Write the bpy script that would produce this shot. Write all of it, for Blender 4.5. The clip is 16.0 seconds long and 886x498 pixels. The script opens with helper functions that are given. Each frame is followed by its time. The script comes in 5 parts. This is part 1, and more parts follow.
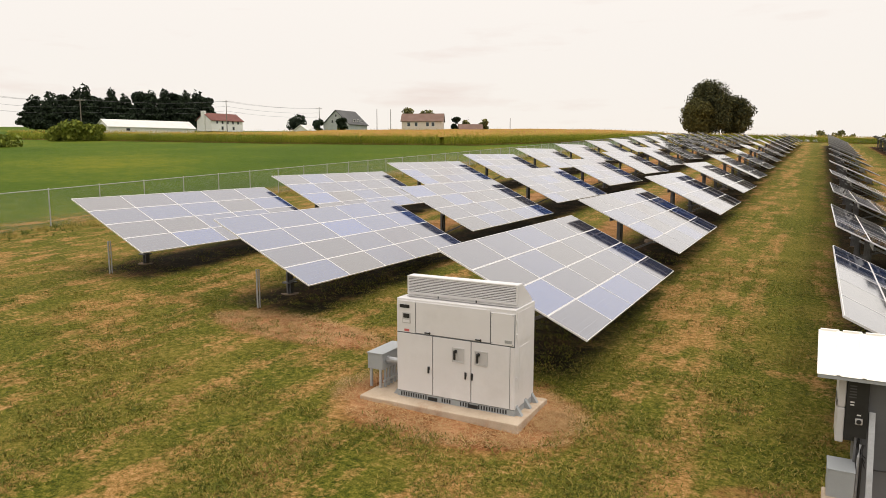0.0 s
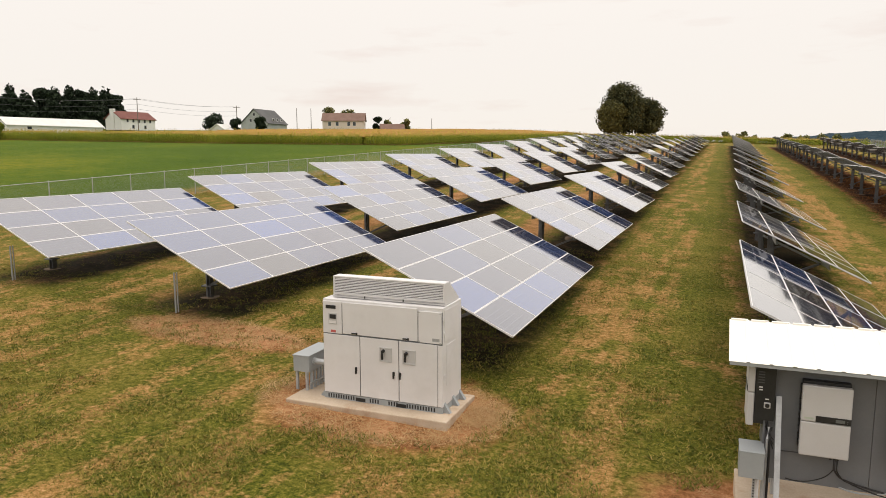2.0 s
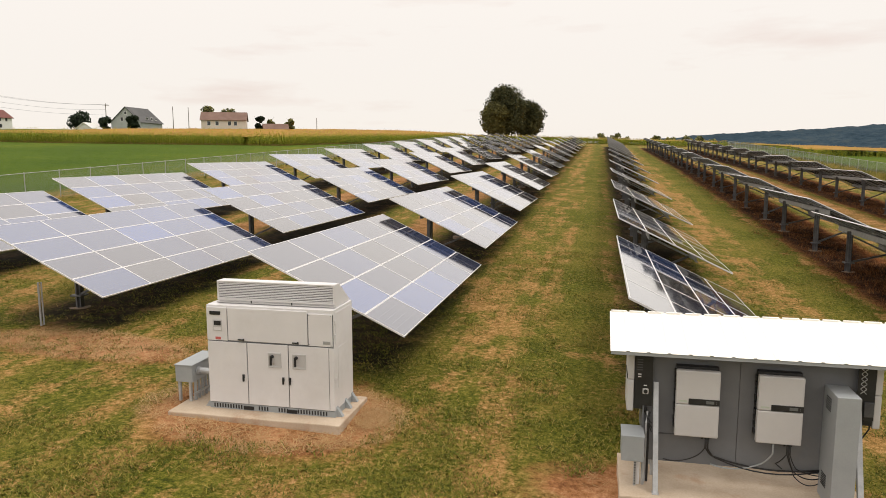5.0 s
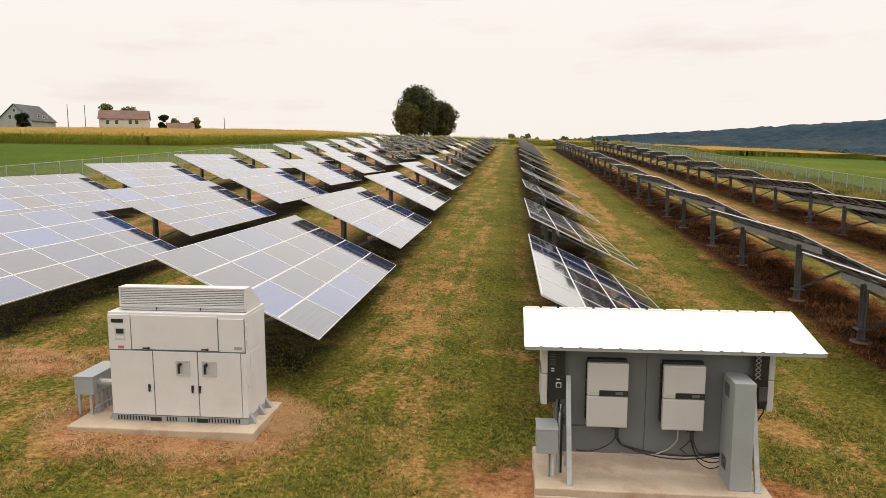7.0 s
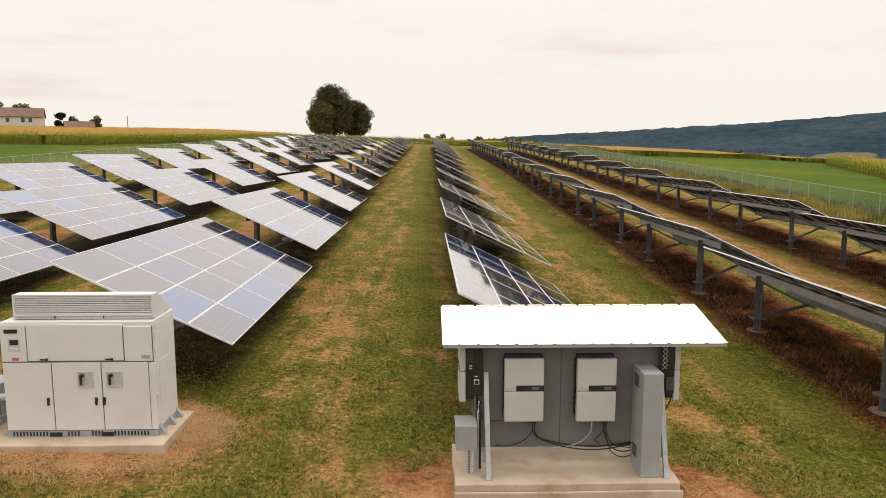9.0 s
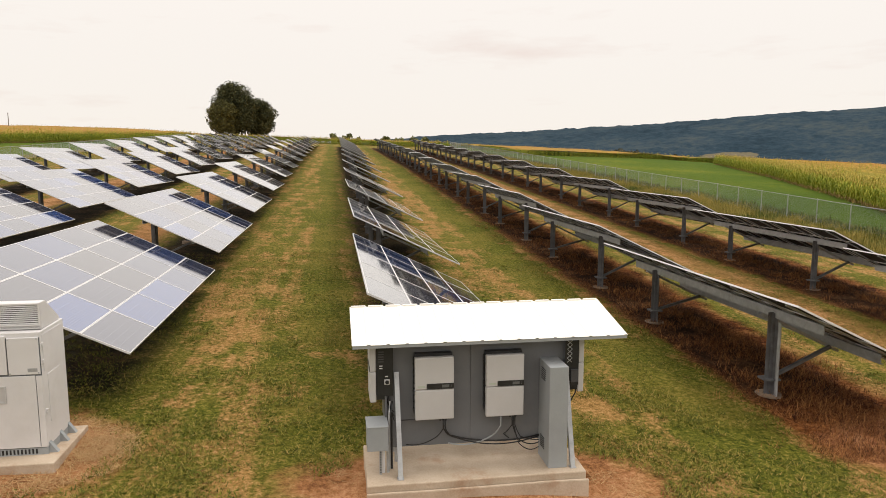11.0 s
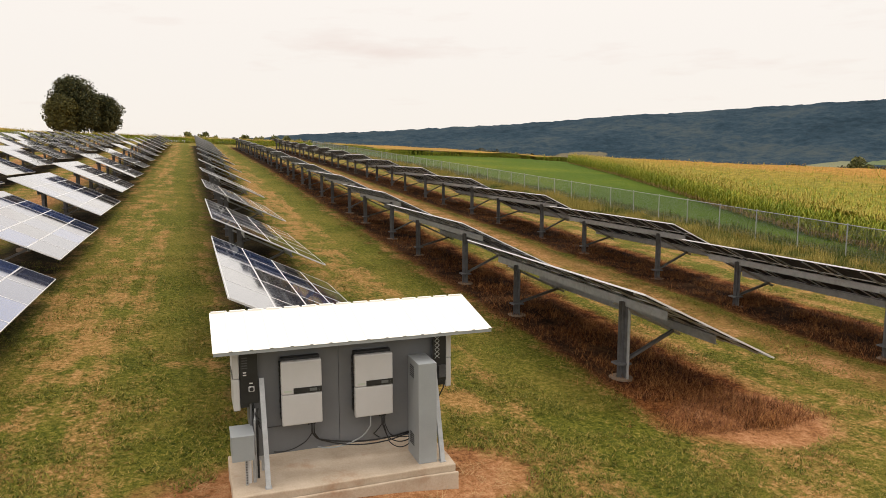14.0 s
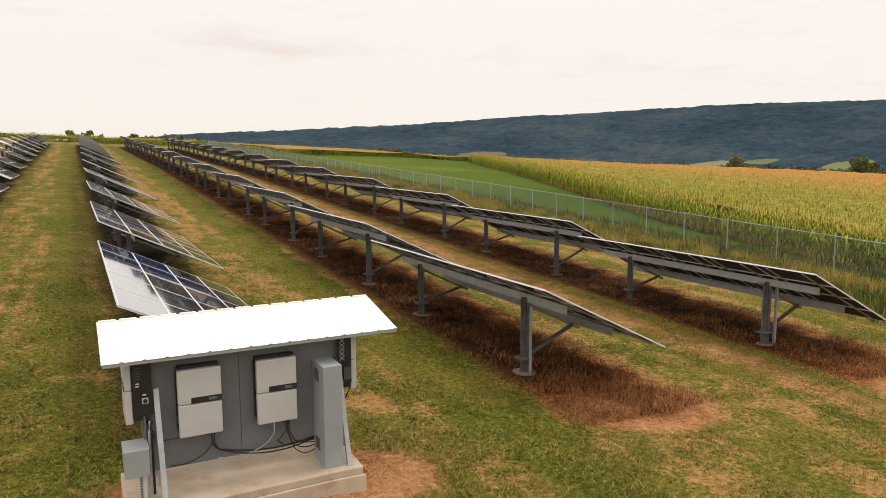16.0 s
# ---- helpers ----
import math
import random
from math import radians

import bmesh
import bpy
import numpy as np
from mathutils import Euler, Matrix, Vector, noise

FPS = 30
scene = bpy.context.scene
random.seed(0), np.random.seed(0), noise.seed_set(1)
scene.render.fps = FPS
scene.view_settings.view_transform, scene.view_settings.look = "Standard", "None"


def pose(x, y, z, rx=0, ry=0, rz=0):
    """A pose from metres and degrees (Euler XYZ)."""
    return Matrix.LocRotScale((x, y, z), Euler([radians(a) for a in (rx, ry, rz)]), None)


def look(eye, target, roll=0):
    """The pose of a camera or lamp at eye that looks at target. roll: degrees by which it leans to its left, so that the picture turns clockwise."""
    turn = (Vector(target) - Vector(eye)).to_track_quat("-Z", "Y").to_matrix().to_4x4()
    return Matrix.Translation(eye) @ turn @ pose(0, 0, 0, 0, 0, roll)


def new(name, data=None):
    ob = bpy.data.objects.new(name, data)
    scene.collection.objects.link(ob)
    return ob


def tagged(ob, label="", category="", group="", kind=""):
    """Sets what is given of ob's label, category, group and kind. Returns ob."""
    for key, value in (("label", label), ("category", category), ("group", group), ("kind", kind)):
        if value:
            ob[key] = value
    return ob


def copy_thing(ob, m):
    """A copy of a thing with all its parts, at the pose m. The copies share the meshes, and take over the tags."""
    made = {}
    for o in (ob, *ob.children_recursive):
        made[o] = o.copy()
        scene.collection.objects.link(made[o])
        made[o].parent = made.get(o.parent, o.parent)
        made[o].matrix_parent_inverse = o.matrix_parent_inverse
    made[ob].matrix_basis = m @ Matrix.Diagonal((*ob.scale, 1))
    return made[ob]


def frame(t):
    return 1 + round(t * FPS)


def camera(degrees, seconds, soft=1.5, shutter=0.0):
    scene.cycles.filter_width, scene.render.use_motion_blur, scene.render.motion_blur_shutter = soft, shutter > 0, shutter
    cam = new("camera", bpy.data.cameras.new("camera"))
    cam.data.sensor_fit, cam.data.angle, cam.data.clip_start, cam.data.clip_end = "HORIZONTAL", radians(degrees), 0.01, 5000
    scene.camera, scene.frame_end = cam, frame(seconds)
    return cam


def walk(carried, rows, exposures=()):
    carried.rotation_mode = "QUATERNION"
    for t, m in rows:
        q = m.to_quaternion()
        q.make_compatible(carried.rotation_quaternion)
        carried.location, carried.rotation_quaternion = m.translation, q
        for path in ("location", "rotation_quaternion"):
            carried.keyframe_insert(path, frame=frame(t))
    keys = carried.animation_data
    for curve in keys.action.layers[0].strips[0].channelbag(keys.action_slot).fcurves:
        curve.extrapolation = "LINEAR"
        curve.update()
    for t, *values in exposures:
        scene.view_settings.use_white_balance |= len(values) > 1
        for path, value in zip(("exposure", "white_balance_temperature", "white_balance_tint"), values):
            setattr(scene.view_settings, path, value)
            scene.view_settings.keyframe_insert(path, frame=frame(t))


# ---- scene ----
# World: x to the right of the mown lane, y along the lane, z up; the camera hovers over the origin.
cam = camera(64.62, 16.0, soft=0.6)
ROWS = [
    (0.0, 0.022, 0.004, 5.287, 28.00, -7.76),
    (0.5, 0.008, -0.008, 5.282, 26.32, -7.77),
    (1.0, -0.005, -0.016, 5.277, 24.80, -7.77),
    (1.5, -0.015, -0.021, 5.273, 23.25, -7.77),
    (2.0, -0.024, -0.023, 5.269, 21.69, -7.77),
    (2.5, -0.032, -0.023, 5.266, 20.15, -7.76),
    (3.0, -0.038, -0.022, 5.263, 18.65, -7.75),
    (3.5, -0.044, -0.018, 5.259, 17.27, -7.75),
    (4.0, -0.047, -0.014, 5.257, 15.81, -7.74),
    (6.5, -0.054, 0.013, 5.246, 7.22, -7.70),
    (7.0, -0.053, 0.018, 5.244, 5.50, -7.70),
    (7.5, -0.051, 0.023, 5.242, 3.82, -7.70),
    (8.0, -0.050, 0.027, 5.241, 2.16, -7.70),
    (8.5, -0.047, 0.030, 5.239, 0.50, -7.70),
    (9.0, -0.045, 0.034, 5.238, -1.32, -7.70),
    (11.5, -0.028, 0.044, 5.231, -10.60, -7.73),
    (12.0, -0.024, 0.046, 5.229, -12.33, -7.74),
    (12.5, -0.020, 0.048, 5.228, -14.17, -7.75),
    (13.0, -0.016, 0.052, 5.226, -16.04, -7.76),
    (13.5, -0.012, 0.056, 5.224, -17.91, -7.76),
    (14.0, -0.008, 0.062, 5.222, -19.81, -7.77),
    (14.5, -0.004, 0.069, 5.219, -21.72, -7.78),
    (15.0, 0.000, 0.079, 5.217, -23.71, -7.78),
    (15.5, 0.005, 0.092, 5.214, -25.74, -7.78),
    (16.0, 0.009, 0.108, 5.211, -27.76, -7.78),

]
walk(cam, [(t, pose(x, y, z, 90 + pitch, 0, yaw)) for t, x, y, z, yaw, pitch in ROWS])

# ---------------------------------------------------------------- light
SUN_AZ, SUN_EL = radians(80), radians(70)   # azimuth from +y towards +x
world = bpy.data.worlds.new("overcast_sky")
scene.world = world
world.use_nodes = True
wn, wl = world.node_tree.nodes, world.node_tree.links
wn.clear()
w_out = wn.new("ShaderNodeOutputWorld")
w_sky = wn.new("ShaderNodeTexSky")
w_sky.sky_type, w_sky.sun_disc = "NISHITA", False
w_sky.sun_elevation, w_sky.sun_rotation = SUN_EL, SUN_AZ
w_b1 = wn.new("ShaderNodeBackground")
w_b1.inputs[1].default_value = 0.11
wl.new(w_sky.outputs[0], w_b1.inputs[0])
w_tc = wn.new("ShaderNodeTexCoord")
w_map = wn.new("ShaderNodeMapping")
w_map.inputs["Scale"].default_value = (1.6, 1.6, 9.0)
wl.new(w_tc.outputs["Generated"], w_map.inputs[0])
w_noise = wn.new("ShaderNodeTexNoise")
w_noise.inputs["Scale"].default_value = 2.2
w_noise.inputs["Detail"].default_value = 5
w_noise.inputs["Roughness"].default_value = 0.55
wl.new(w_map.outputs[0], w_noise.inputs["Vector"])
w_ramp = wn.new("ShaderNodeValToRGB")
e = w_ramp.color_ramp.elements
e[0].position, e[0].color = 0.28, (0.92, 0.80, 0.73, 1)
e[1].position, e[1].color = 0.44, (1.0, 0.93, 0.86, 1)
wl.new(w_noise.outputs["Fac"], w_ramp.inputs[0])
w_b2 = wn.new("ShaderNodeBackground")
wl.new(w_ramp.outputs[0], w_b2.inputs[0])
# an overcast sky grows brighter towards the zenith
w_sep = wn.new("ShaderNodeSeparateXYZ")
wl.new(w_tc.outputs["Generated"], w_sep.inputs[0])
w_up = wn.new("ShaderNodeMath")
w_up.operation, w_up.use_clamp = "POWER", True
w_up.inputs[1].default_value = 2.0
wl.new(w_sep.outputs["Z"], w_up.inputs[0])
w_gain = wn.new("ShaderNodeMath")
w_gain.operation = "MULTIPLY_ADD"
w_gain.inputs[1].default_value, w_gain.inputs[2].default_value = 1.05, 0.98
wl.new(w_up.outputs[0], w_gain.inputs[0])
wl.new(w_gain.outputs[0], w_b2.inputs[1])
w_mix = wn.new("ShaderNodeMixShader")
w_mix.inputs[0].default_value = 0.93
wl.new(w_b1.outputs[0], w_mix.inputs[1])
wl.new(w_b2.outputs[0], w_mix.inputs[2])
wl.new(w_mix.outputs[0], w_out.inputs[0])

sun = new("sun", bpy.data.lights.new("sun", "SUN"))
sun.data.energy, sun.data.angle, sun.data.color = 0.85, radians(12), (1.0, 0.95, 0.88)
sun.matrix_world = look((0, 0, 0), (-math.sin(SUN_AZ) * math.cos(SUN_EL), -math.cos(SUN_AZ) * math.cos(SUN_EL), -math.sin(SUN_EL)))
sun.location = (30, 20, 60)


# ---------------------------------------------------------------- helpers
def link_mesh(name, bm, mats, parent=None, m=None, smooth=False):
    me = bpy.data.meshes.new(name)
    bm.to_mesh(me)
    bm.free()
    for mat in mats if isinstance(mats, (list, tuple)) else [mats]:
        me.materials.append(mat)
    if smooth:
        me.shade_smooth()
    ob = new(name, me)
    if parent is not None:
        ob.parent = parent
    if m is not None:
        ob.matrix_basis = m
    return ob


def part(name, bm, material, parent, label="", m=None, smooth=False):
    ob = link_mesh(name, bm, material, parent, m, smooth)
    return tagged(ob, label) if label else ob


def box(bm, x0, x1, y0, y1, z0, z1, mat=0, bevel=0.0):
    geo = bmesh.ops.create_cube(bm, size=1.0, matrix=Matrix.Translation(((x0 + x1) / 2, (y0 + y1) / 2, (z0 + z1) / 2)) @ Matrix.Diagonal((x1 - x0, y1 - y0, z1 - z0, 1)))
    faces = {f for v in geo["verts"] for f in v.link_faces}
    for f in faces:
        f.material_index = mat
    if bevel > 0:
        edges = {ed for f in faces for ed in f.edges}
        done = bmesh.ops.bevel(bm, geom=list(edges), offset=bevel, segments=2, affect="EDGES", profile=0.5)
        for f in done["faces"]:
            f.material_index = mat
    return geo


def boxed(x0, x1, y0, y1, z0, z1, bevel=0.0):
    bm = bmesh.new()
    box(bm, x0, x1, y0, y1, z0, z1, 0, bevel)
    return bm


def beam(bm, a, b, w, h, mat=0, up=(0, 0, 1)):
    """A square bar from a to b."""
    a, b = Vector(a), Vector(b)
    d = b - a
    side = d.cross(Vector(up))
    if side.length < 1e-6:
        side = Vector((1, 0, 0))
    side.normalize()
    top = side.cross(d).normalized()
    vs = []
    for p in (a, b):
        for s, t in ((-1, -1), (1, -1), (1, 1), (-1, 1)):
            vs.append(bm.verts.new(p + side * (s * w / 2) + top * (t * h / 2)))
    for q in ((3, 2, 1, 0), (4, 5, 6, 7), (0, 1, 5, 4), (1, 2, 6, 5), (2, 3, 7, 6), (3, 0, 4, 7)):
        bm.faces.new([vs[i] for i in q]).material_index = mat


def channel(bm, a, b, w, h, th=0.012, mat=0, up=(0, 0, 1)):
    """A C-shaped bar: web and two flanges."""
    a, b = Vector(a), Vector(b)
    side = (b - a).cross(Vector(up)).normalized()
    top = side.cross(b - a).normalized()
    beam(bm, a, b, th, h, mat, up)
    for s in (-1, 1):
        off = top * (s * (h / 2 - th / 2)) + side * (w / 2)
        beam(bm, a + off, b + off, w, th, mat, up)


def tube(bm, pts, r, seg=8, mat=0):
    """A round pipe or cable along points."""
    pts = [Vector(p) for p in pts]
    rings = []
    for i, p in enumerate(pts):
        d = (pts[min(i + 1, len(pts) - 1)] - pts[max(i - 1, 0)]).normalized()
        s = d.cross(Vector((0.123, 0.31, 0.94)))
        if s.length < 1e-3:
            s = d.cross(Vector((1, 0, 0)))
        s.normalize()
        q = d.cross(s)
        rings.append([bm.verts.new(p + (s * math.cos(2 * math.pi * k / seg) + q * math.sin(2 * math.pi * k / seg)) * r) for k in range(seg)])
    for r0, r1 in zip(rings, rings[1:]):
        for k in range(seg):
            bm.faces.new((r0[k], r0[(k + 1) % seg], r1[(k + 1) % seg], r1[k])).material_index = mat
    bm.faces.new(rings[0][::-1]).material_index = mat
    bm.faces.new(rings[-1]).material_index = mat


def sag(a, b, drop, n=10):
    a, b = Vector(a), Vector(b)
    return [a.lerp(b, k / n) - Vector((0, 0, drop * 4 * (k / n) * (1 - k / n))) for k in range(n + 1)]


# the lie of the land: a gentle slope that rises along the lane and falls to the right, with crests beyond
CREST = [(-180, 250), (-75, 520), (-56, 480), (-45, 330), (-32, 340), (-18, 400), (-11, 270), (-8, 235), (0, 225), (10, 235), (16, 225), (22, 205), (28, 175), (40, 165), (58, 190), (90, 230), (180, 250)]


def plane_z(x, y):
    along = np.interp(y, (-1500, 14, 90, 2500), (-63.88, -0.294, 3.43, 96.2))
    across = np.interp(x, (-2500, -36, -22, -14.4, -5.9, 2.4, 10.8, 19.5, 31, 2500), (67.7, 1.22, 1.09, 0.76, 0.50, 0.25, -0.13, -0.38, -0.62, -67.3))
    return float(along + across)


def land(x, y):
    d = math.hypot(x, y)
    z = plane_z(x, y)
    if d < 100:   # a slight rise where the shelter stands
        return z + 0.12 * math.exp(-((x - 2.1) ** 2 / 9 + (y - 10.5) ** 2 / 2.2))
    th = math.degrees(math.atan2(x, y))
    dc = np.interp(th, [c[0] for c in CREST], [c[1] for c in CREST])
    if d <= dc - 30:
        return z
    k = (dc - 30) / d
    z0 = plane_z(x * k, y * k)
    slope = (z - z0) / (d - dc + 30 + 1e-6) if d > dc - 29 else 0.03
    over = d - (dc - 30)
    right = max(0.0, min(1.0, (th - 19) / 24)) if th < 120 else 0.0
    fall = 0.016 + 0.05 * right
    run = min(over, 60)
    z = z0 + slope * run - (slope + fall) * run * run / 120
    if over > 60:
        z -= fall * min(over - 60, 500 if right > 0.05 else 150)
    return z


# ---------------------------------------------------------------- materials
def material(name, rough=0.6, metal=0.0, spec=0.5):
    m = bpy.data.materials.new(name)
    m.use_nodes = True
    b = m.node_tree.nodes["Principled BSDF"]
    b.inputs["Roughness"].default_value = rough
    b.inputs["Metallic"].default_value = metal
    b.inputs["Specular IOR Level"].default_value = spec
    return m, m.node_tree.nodes, m.node_tree.links, b


def coords(n, l, scale=(1, 1, 1), kind="Object"):
    tc = n.new("ShaderNodeTexCoord")
    mp = n.new("ShaderNodeMapping")
    mp.inputs["Scale"].default_value = scale
    l.new(tc.outputs[kind], mp.inputs[0])
    return mp.outputs[0]


def noise_node(n, l, vec, scale, detail=4.0, rough=0.6):
    t = n.new("ShaderNodeTexNoise")
    t.inputs["Scale"].default_value = scale
    t.inputs["Detail"].default_value = detail
    t.inputs["Roughness"].default_value = rough
    l.new(vec, t.inputs["Vector"])
    return t.outputs["Fac"]


def ramp(n, l, fac, stops):
    r = n.new("ShaderNodeValToRGB")
    el = r.color_ramp.elements
    while len(el) < len(stops):
        el.new(0.5)
    for e, (p, c) in zip(el, stops):
        e.position, e.color = p, (*c, 1) if len(c) == 3 else c
    l.new(fac, r.inputs[0])
    return r.outputs[0]


def mixer(n, l, fac, a, b, blend="MIX"):
    x = n.new("ShaderNodeMix")
    x.data_type, x.blend_type = "RGBA", blend
    for sock, val in ((x.inputs[0], fac), (x.inputs[6], a), (x.inputs[7], b)):
        if isinstance(val, bpy.types.NodeSocket):
            l.new(val, sock)
        elif isinstance(val, (int, float)):
            sock.default_value = val
        else:
            sock.default_value = (*val, 1)
    return x.outputs[2]


def calc(n, l, op, a, b=0.0, clamp=False):
    x = n.new("ShaderNodeMath")
    x.operation, x.use_clamp = op, clamp
    for sock, val in ((x.inputs[0], a), (x.inputs[1], b)):
        if isinstance(val, bpy.types.NodeSocket):
            l.new(val, sock)
        else:
            sock.default_value = val
    return x.outputs[0]


def bump(n, l, b, height, strength, distance=0.02):
    u = n.new("ShaderNodeBump")
    u.inputs["Strength"].default_value = strength
    u.inputs["Distance"].default_value = distance
    l.new(height, u.inputs["Height"])
    l.new(u.outputs[0], b.inputs["Normal"])


def surface(name, c1, c2, scale=3.0, rough=0.6, metal=0.0, spec=0.5, fine=40.0, bumpy=0.1, kind="Object", dirt=None, rand=0.0):
    """Two-scale noisy surface between two colours, with optional stains."""
    m, n, l, b = material(name, rough, metal, spec)
    v = coords(n, l, kind=kind)
    f1, f2 = noise_node(n, l, v, scale), noise_node(n, l, v, fine, 3)
    mix = calc(n, l, "ADD", calc(n, l, "MULTIPLY", f1, 0.7), calc(n, l, "MULTIPLY", f2, 0.3))
    col = ramp(n, l, mix, [(0.3, c1), (0.7, c2)])
    if dirt:
        spots = ramp(n, l, noise_node(n, l, v, scale * 0.6, 6, 0.7), [(0.52, (0, 0, 0)), (0.7, (1, 1, 1))])
        col = mixer(n, l, calc(n, l, "MULTIPLY", spots, dirt[1]), col, dirt[0])
    if rand:
        oi = n.new("ShaderNodeObjectInfo")
        col = mixer(n, l, 1.0, col, ramp(n, l, oi.outputs["Random"], [(0, (1 - rand,) * 3), (1, (1 + rand * 0.3,) * 3)]), "MULTIPLY")
    l.new(col, b.inputs["Base Color"])
    bump(n, l, b, f2, bumpy)
    return m


def leafy(name, stops, rough=0.75, scale=0.25):
    """Leaves: colour by island and by patch."""
    m, n, l, b = material(name, rough, 0, 0.2)
    g = n.new("ShaderNodeNewGeometry")
    v = coords(n, l)
    f = calc(n, l, "ADD", calc(n, l, "MULTIPLY", g.outputs["Random Per Island"], 0.55), calc(n, l, "MULTIPLY", noise_node(n, l, v, scale), 0.45))
    l.new(ramp(n, l, f, stops), b.inputs["Base Color"])
    return m


MAT_white_paint = surface("cabinet_paint", (0.66, 0.645, 0.645), (0.74, 0.725, 0.725), 1.2, 0.42, 0, 0.4, 90, 0.03, dirt=((0.48, 0.46, 0.43), 0.25))
MAT_grey_wall = surface("grey_sheet_metal", (0.13, 0.135, 0.145), (0.175, 0.18, 0.19), 1.5, 0.5, 0, 0.4, 60, 0.03, dirt=((0.26, 0.24, 0.21), 0.3))
MAT_grey_box = surface("grey_enclosure_paint", (0.30, 0.32, 0.33), (0.36, 0.38, 0.39), 2.0, 0.45, 0, 0.4, 60, 0.03)
MAT_inverter = surface("inverter_grey_paint", (0.49, 0.48, 0.475), (0.55, 0.54, 0.535), 1.8, 0.45, 0, 0.4, 70, 0.02)
MAT_black = surface("black_plastic", (0.012, 0.012, 0.013), (0.03, 0.03, 0.03), 4, 0.45, 0, 0.4, 60, 0.05)
MAT_galv = surface("galvanised_steel", (0.34, 0.35, 0.36), (0.52, 0.53, 0.54), 5, 0.5, 0.4, 0.5, 50, 0.06, dirt=((0.20, 0.17, 0.14), 0.35))
MAT_dark_steel = surface("dark_steel", (0.06, 0.06, 0.065), (0.11, 0.11, 0.115), 4, 0.55, 0.4, 0.5, 50, 0.05)
MAT_post = surface("weathered_post_steel", (0.11, 0.11, 0.115), (0.21, 0.21, 0.215), 5, 0.55, 0.4, 0.5, 50, 0.06, dirt=((0.12, 0.09, 0.07), 0.4))
MAT_concrete = surface("pad_concrete", (0.40, 0.31, 0.22), (0.60, 0.50, 0.39), 1.6, 0.9, 0, 0.2, 30, 0.25, dirt=((0.36, 0.20, 0.11), 0.75))
MAT_footing = surface("soil_stained_footing", (0.19, 0.135, 0.095), (0.33, 0.25, 0.18), 2.5, 0.95, 0, 0.2, 30, 0.3)
MAT_roof = surface("white_roof_sheet", (0.84, 0.81, 0.75), (0.88, 0.85, 0.79), 1.0, 0.5, 0, 0.5, 20, 0.02)
MAT_frame = surface("anodised_aluminium", (0.70, 0.69, 0.68), (0.80, 0.79, 0.78), 8, 0.4, 0.1, 0.5, 60, 0.02)
MAT_back = surface("module_backsheet", (0.030, 0.030, 0.033), (0.055, 0.055, 0.060), 3, 0.7, 0, 0.3, 40, 0.02)
MAT_bark = surface("bark", (0.05, 0.035, 0.025), (0.11, 0.08, 0.06), 3, 0.9, 0, 0.1, 20, 0.5)
MAT_pole = surface("weathered_pole", (0.16, 0.14, 0.12), (0.26, 0.23, 0.20), 3, 0.9, 0, 0.1, 20, 0.3)


def glass_cells():
    """Silicon cells behind glass: blue-grey cells with thin bus lines, gently varied from module to module."""
    m, n, l, b = material("module_glass", 0.07, 0, 0.5)
    tc = n.new("ShaderNodeTexCoord")
    sep = n.new("ShaderNodeSeparateXYZ")
    l.new(tc.outputs["Object"], sep.inputs[0])

    def lines(sock, pitch, width):
        fr = calc(n, l, "FRACT", calc(n, l, "DIVIDE", sock, pitch))
        return calc(n, l, "LESS_THAN", calc(n, l, "ABSOLUTE", calc(n, l, "SUBTRACT", fr, 0.5)), width / pitch / 2)
    gaps = calc(n, l, "MAXIMUM", lines(sep.outputs["Y"], 0.159, 0.005), lines(sep.outputs["X"], 0.159, 0.005))
    bus = lines(sep.outputs["X"], 0.053, 0.003)
    oi = n.new("ShaderNodeObjectInfo")
    cell = ramp(n, l, oi.outputs["Random"], [(0.0, (0.050, 0.048, 0.055)), (0.4, (0.040, 0.050, 0.095)), (0.78, (0.036, 0.066, 0.18)), (1.0, (0.040, 0.090, 0.29))])
    f = noise_node(n, l, tc.outputs["Object"], 9.0, 4)
    cell = mixer(n, l, 0.5, cell, ramp(n, l, f, [(0.3, (0.7, 0.7, 0.72)), (0.7, (1.2, 1.2, 1.2))]), "MULTIPLY")
    col = mixer(n, l, calc(n, l, "MULTIPLY", bus, 0.35), cell, (0.45, 0.46, 0.48))
    col = mixer(n, l, calc(n, l, "MULTIPLY", gaps, 0.5), col, (0.42, 0.43, 0.46))
    l.new(col, b.inputs["Base Color"])
    rr = ramp(n, l, noise_node(n, l, tc.outputs["Object"], 1.3, 4), [(0.3, (0.05,) * 3), (0.7, (0.10,) * 3)])
    l.new(rr, b.inputs["Roughness"])
    b.inputs["IOR"].default_value = 1.85
    b.inputs["Coat Weight"].default_value = 1.0
    b.inputs["Coat Roughness"].default_value = 0.035
    b.inputs["Coat IOR"].default_value = 1.9
    return m


MAT_glass = glass_cells()


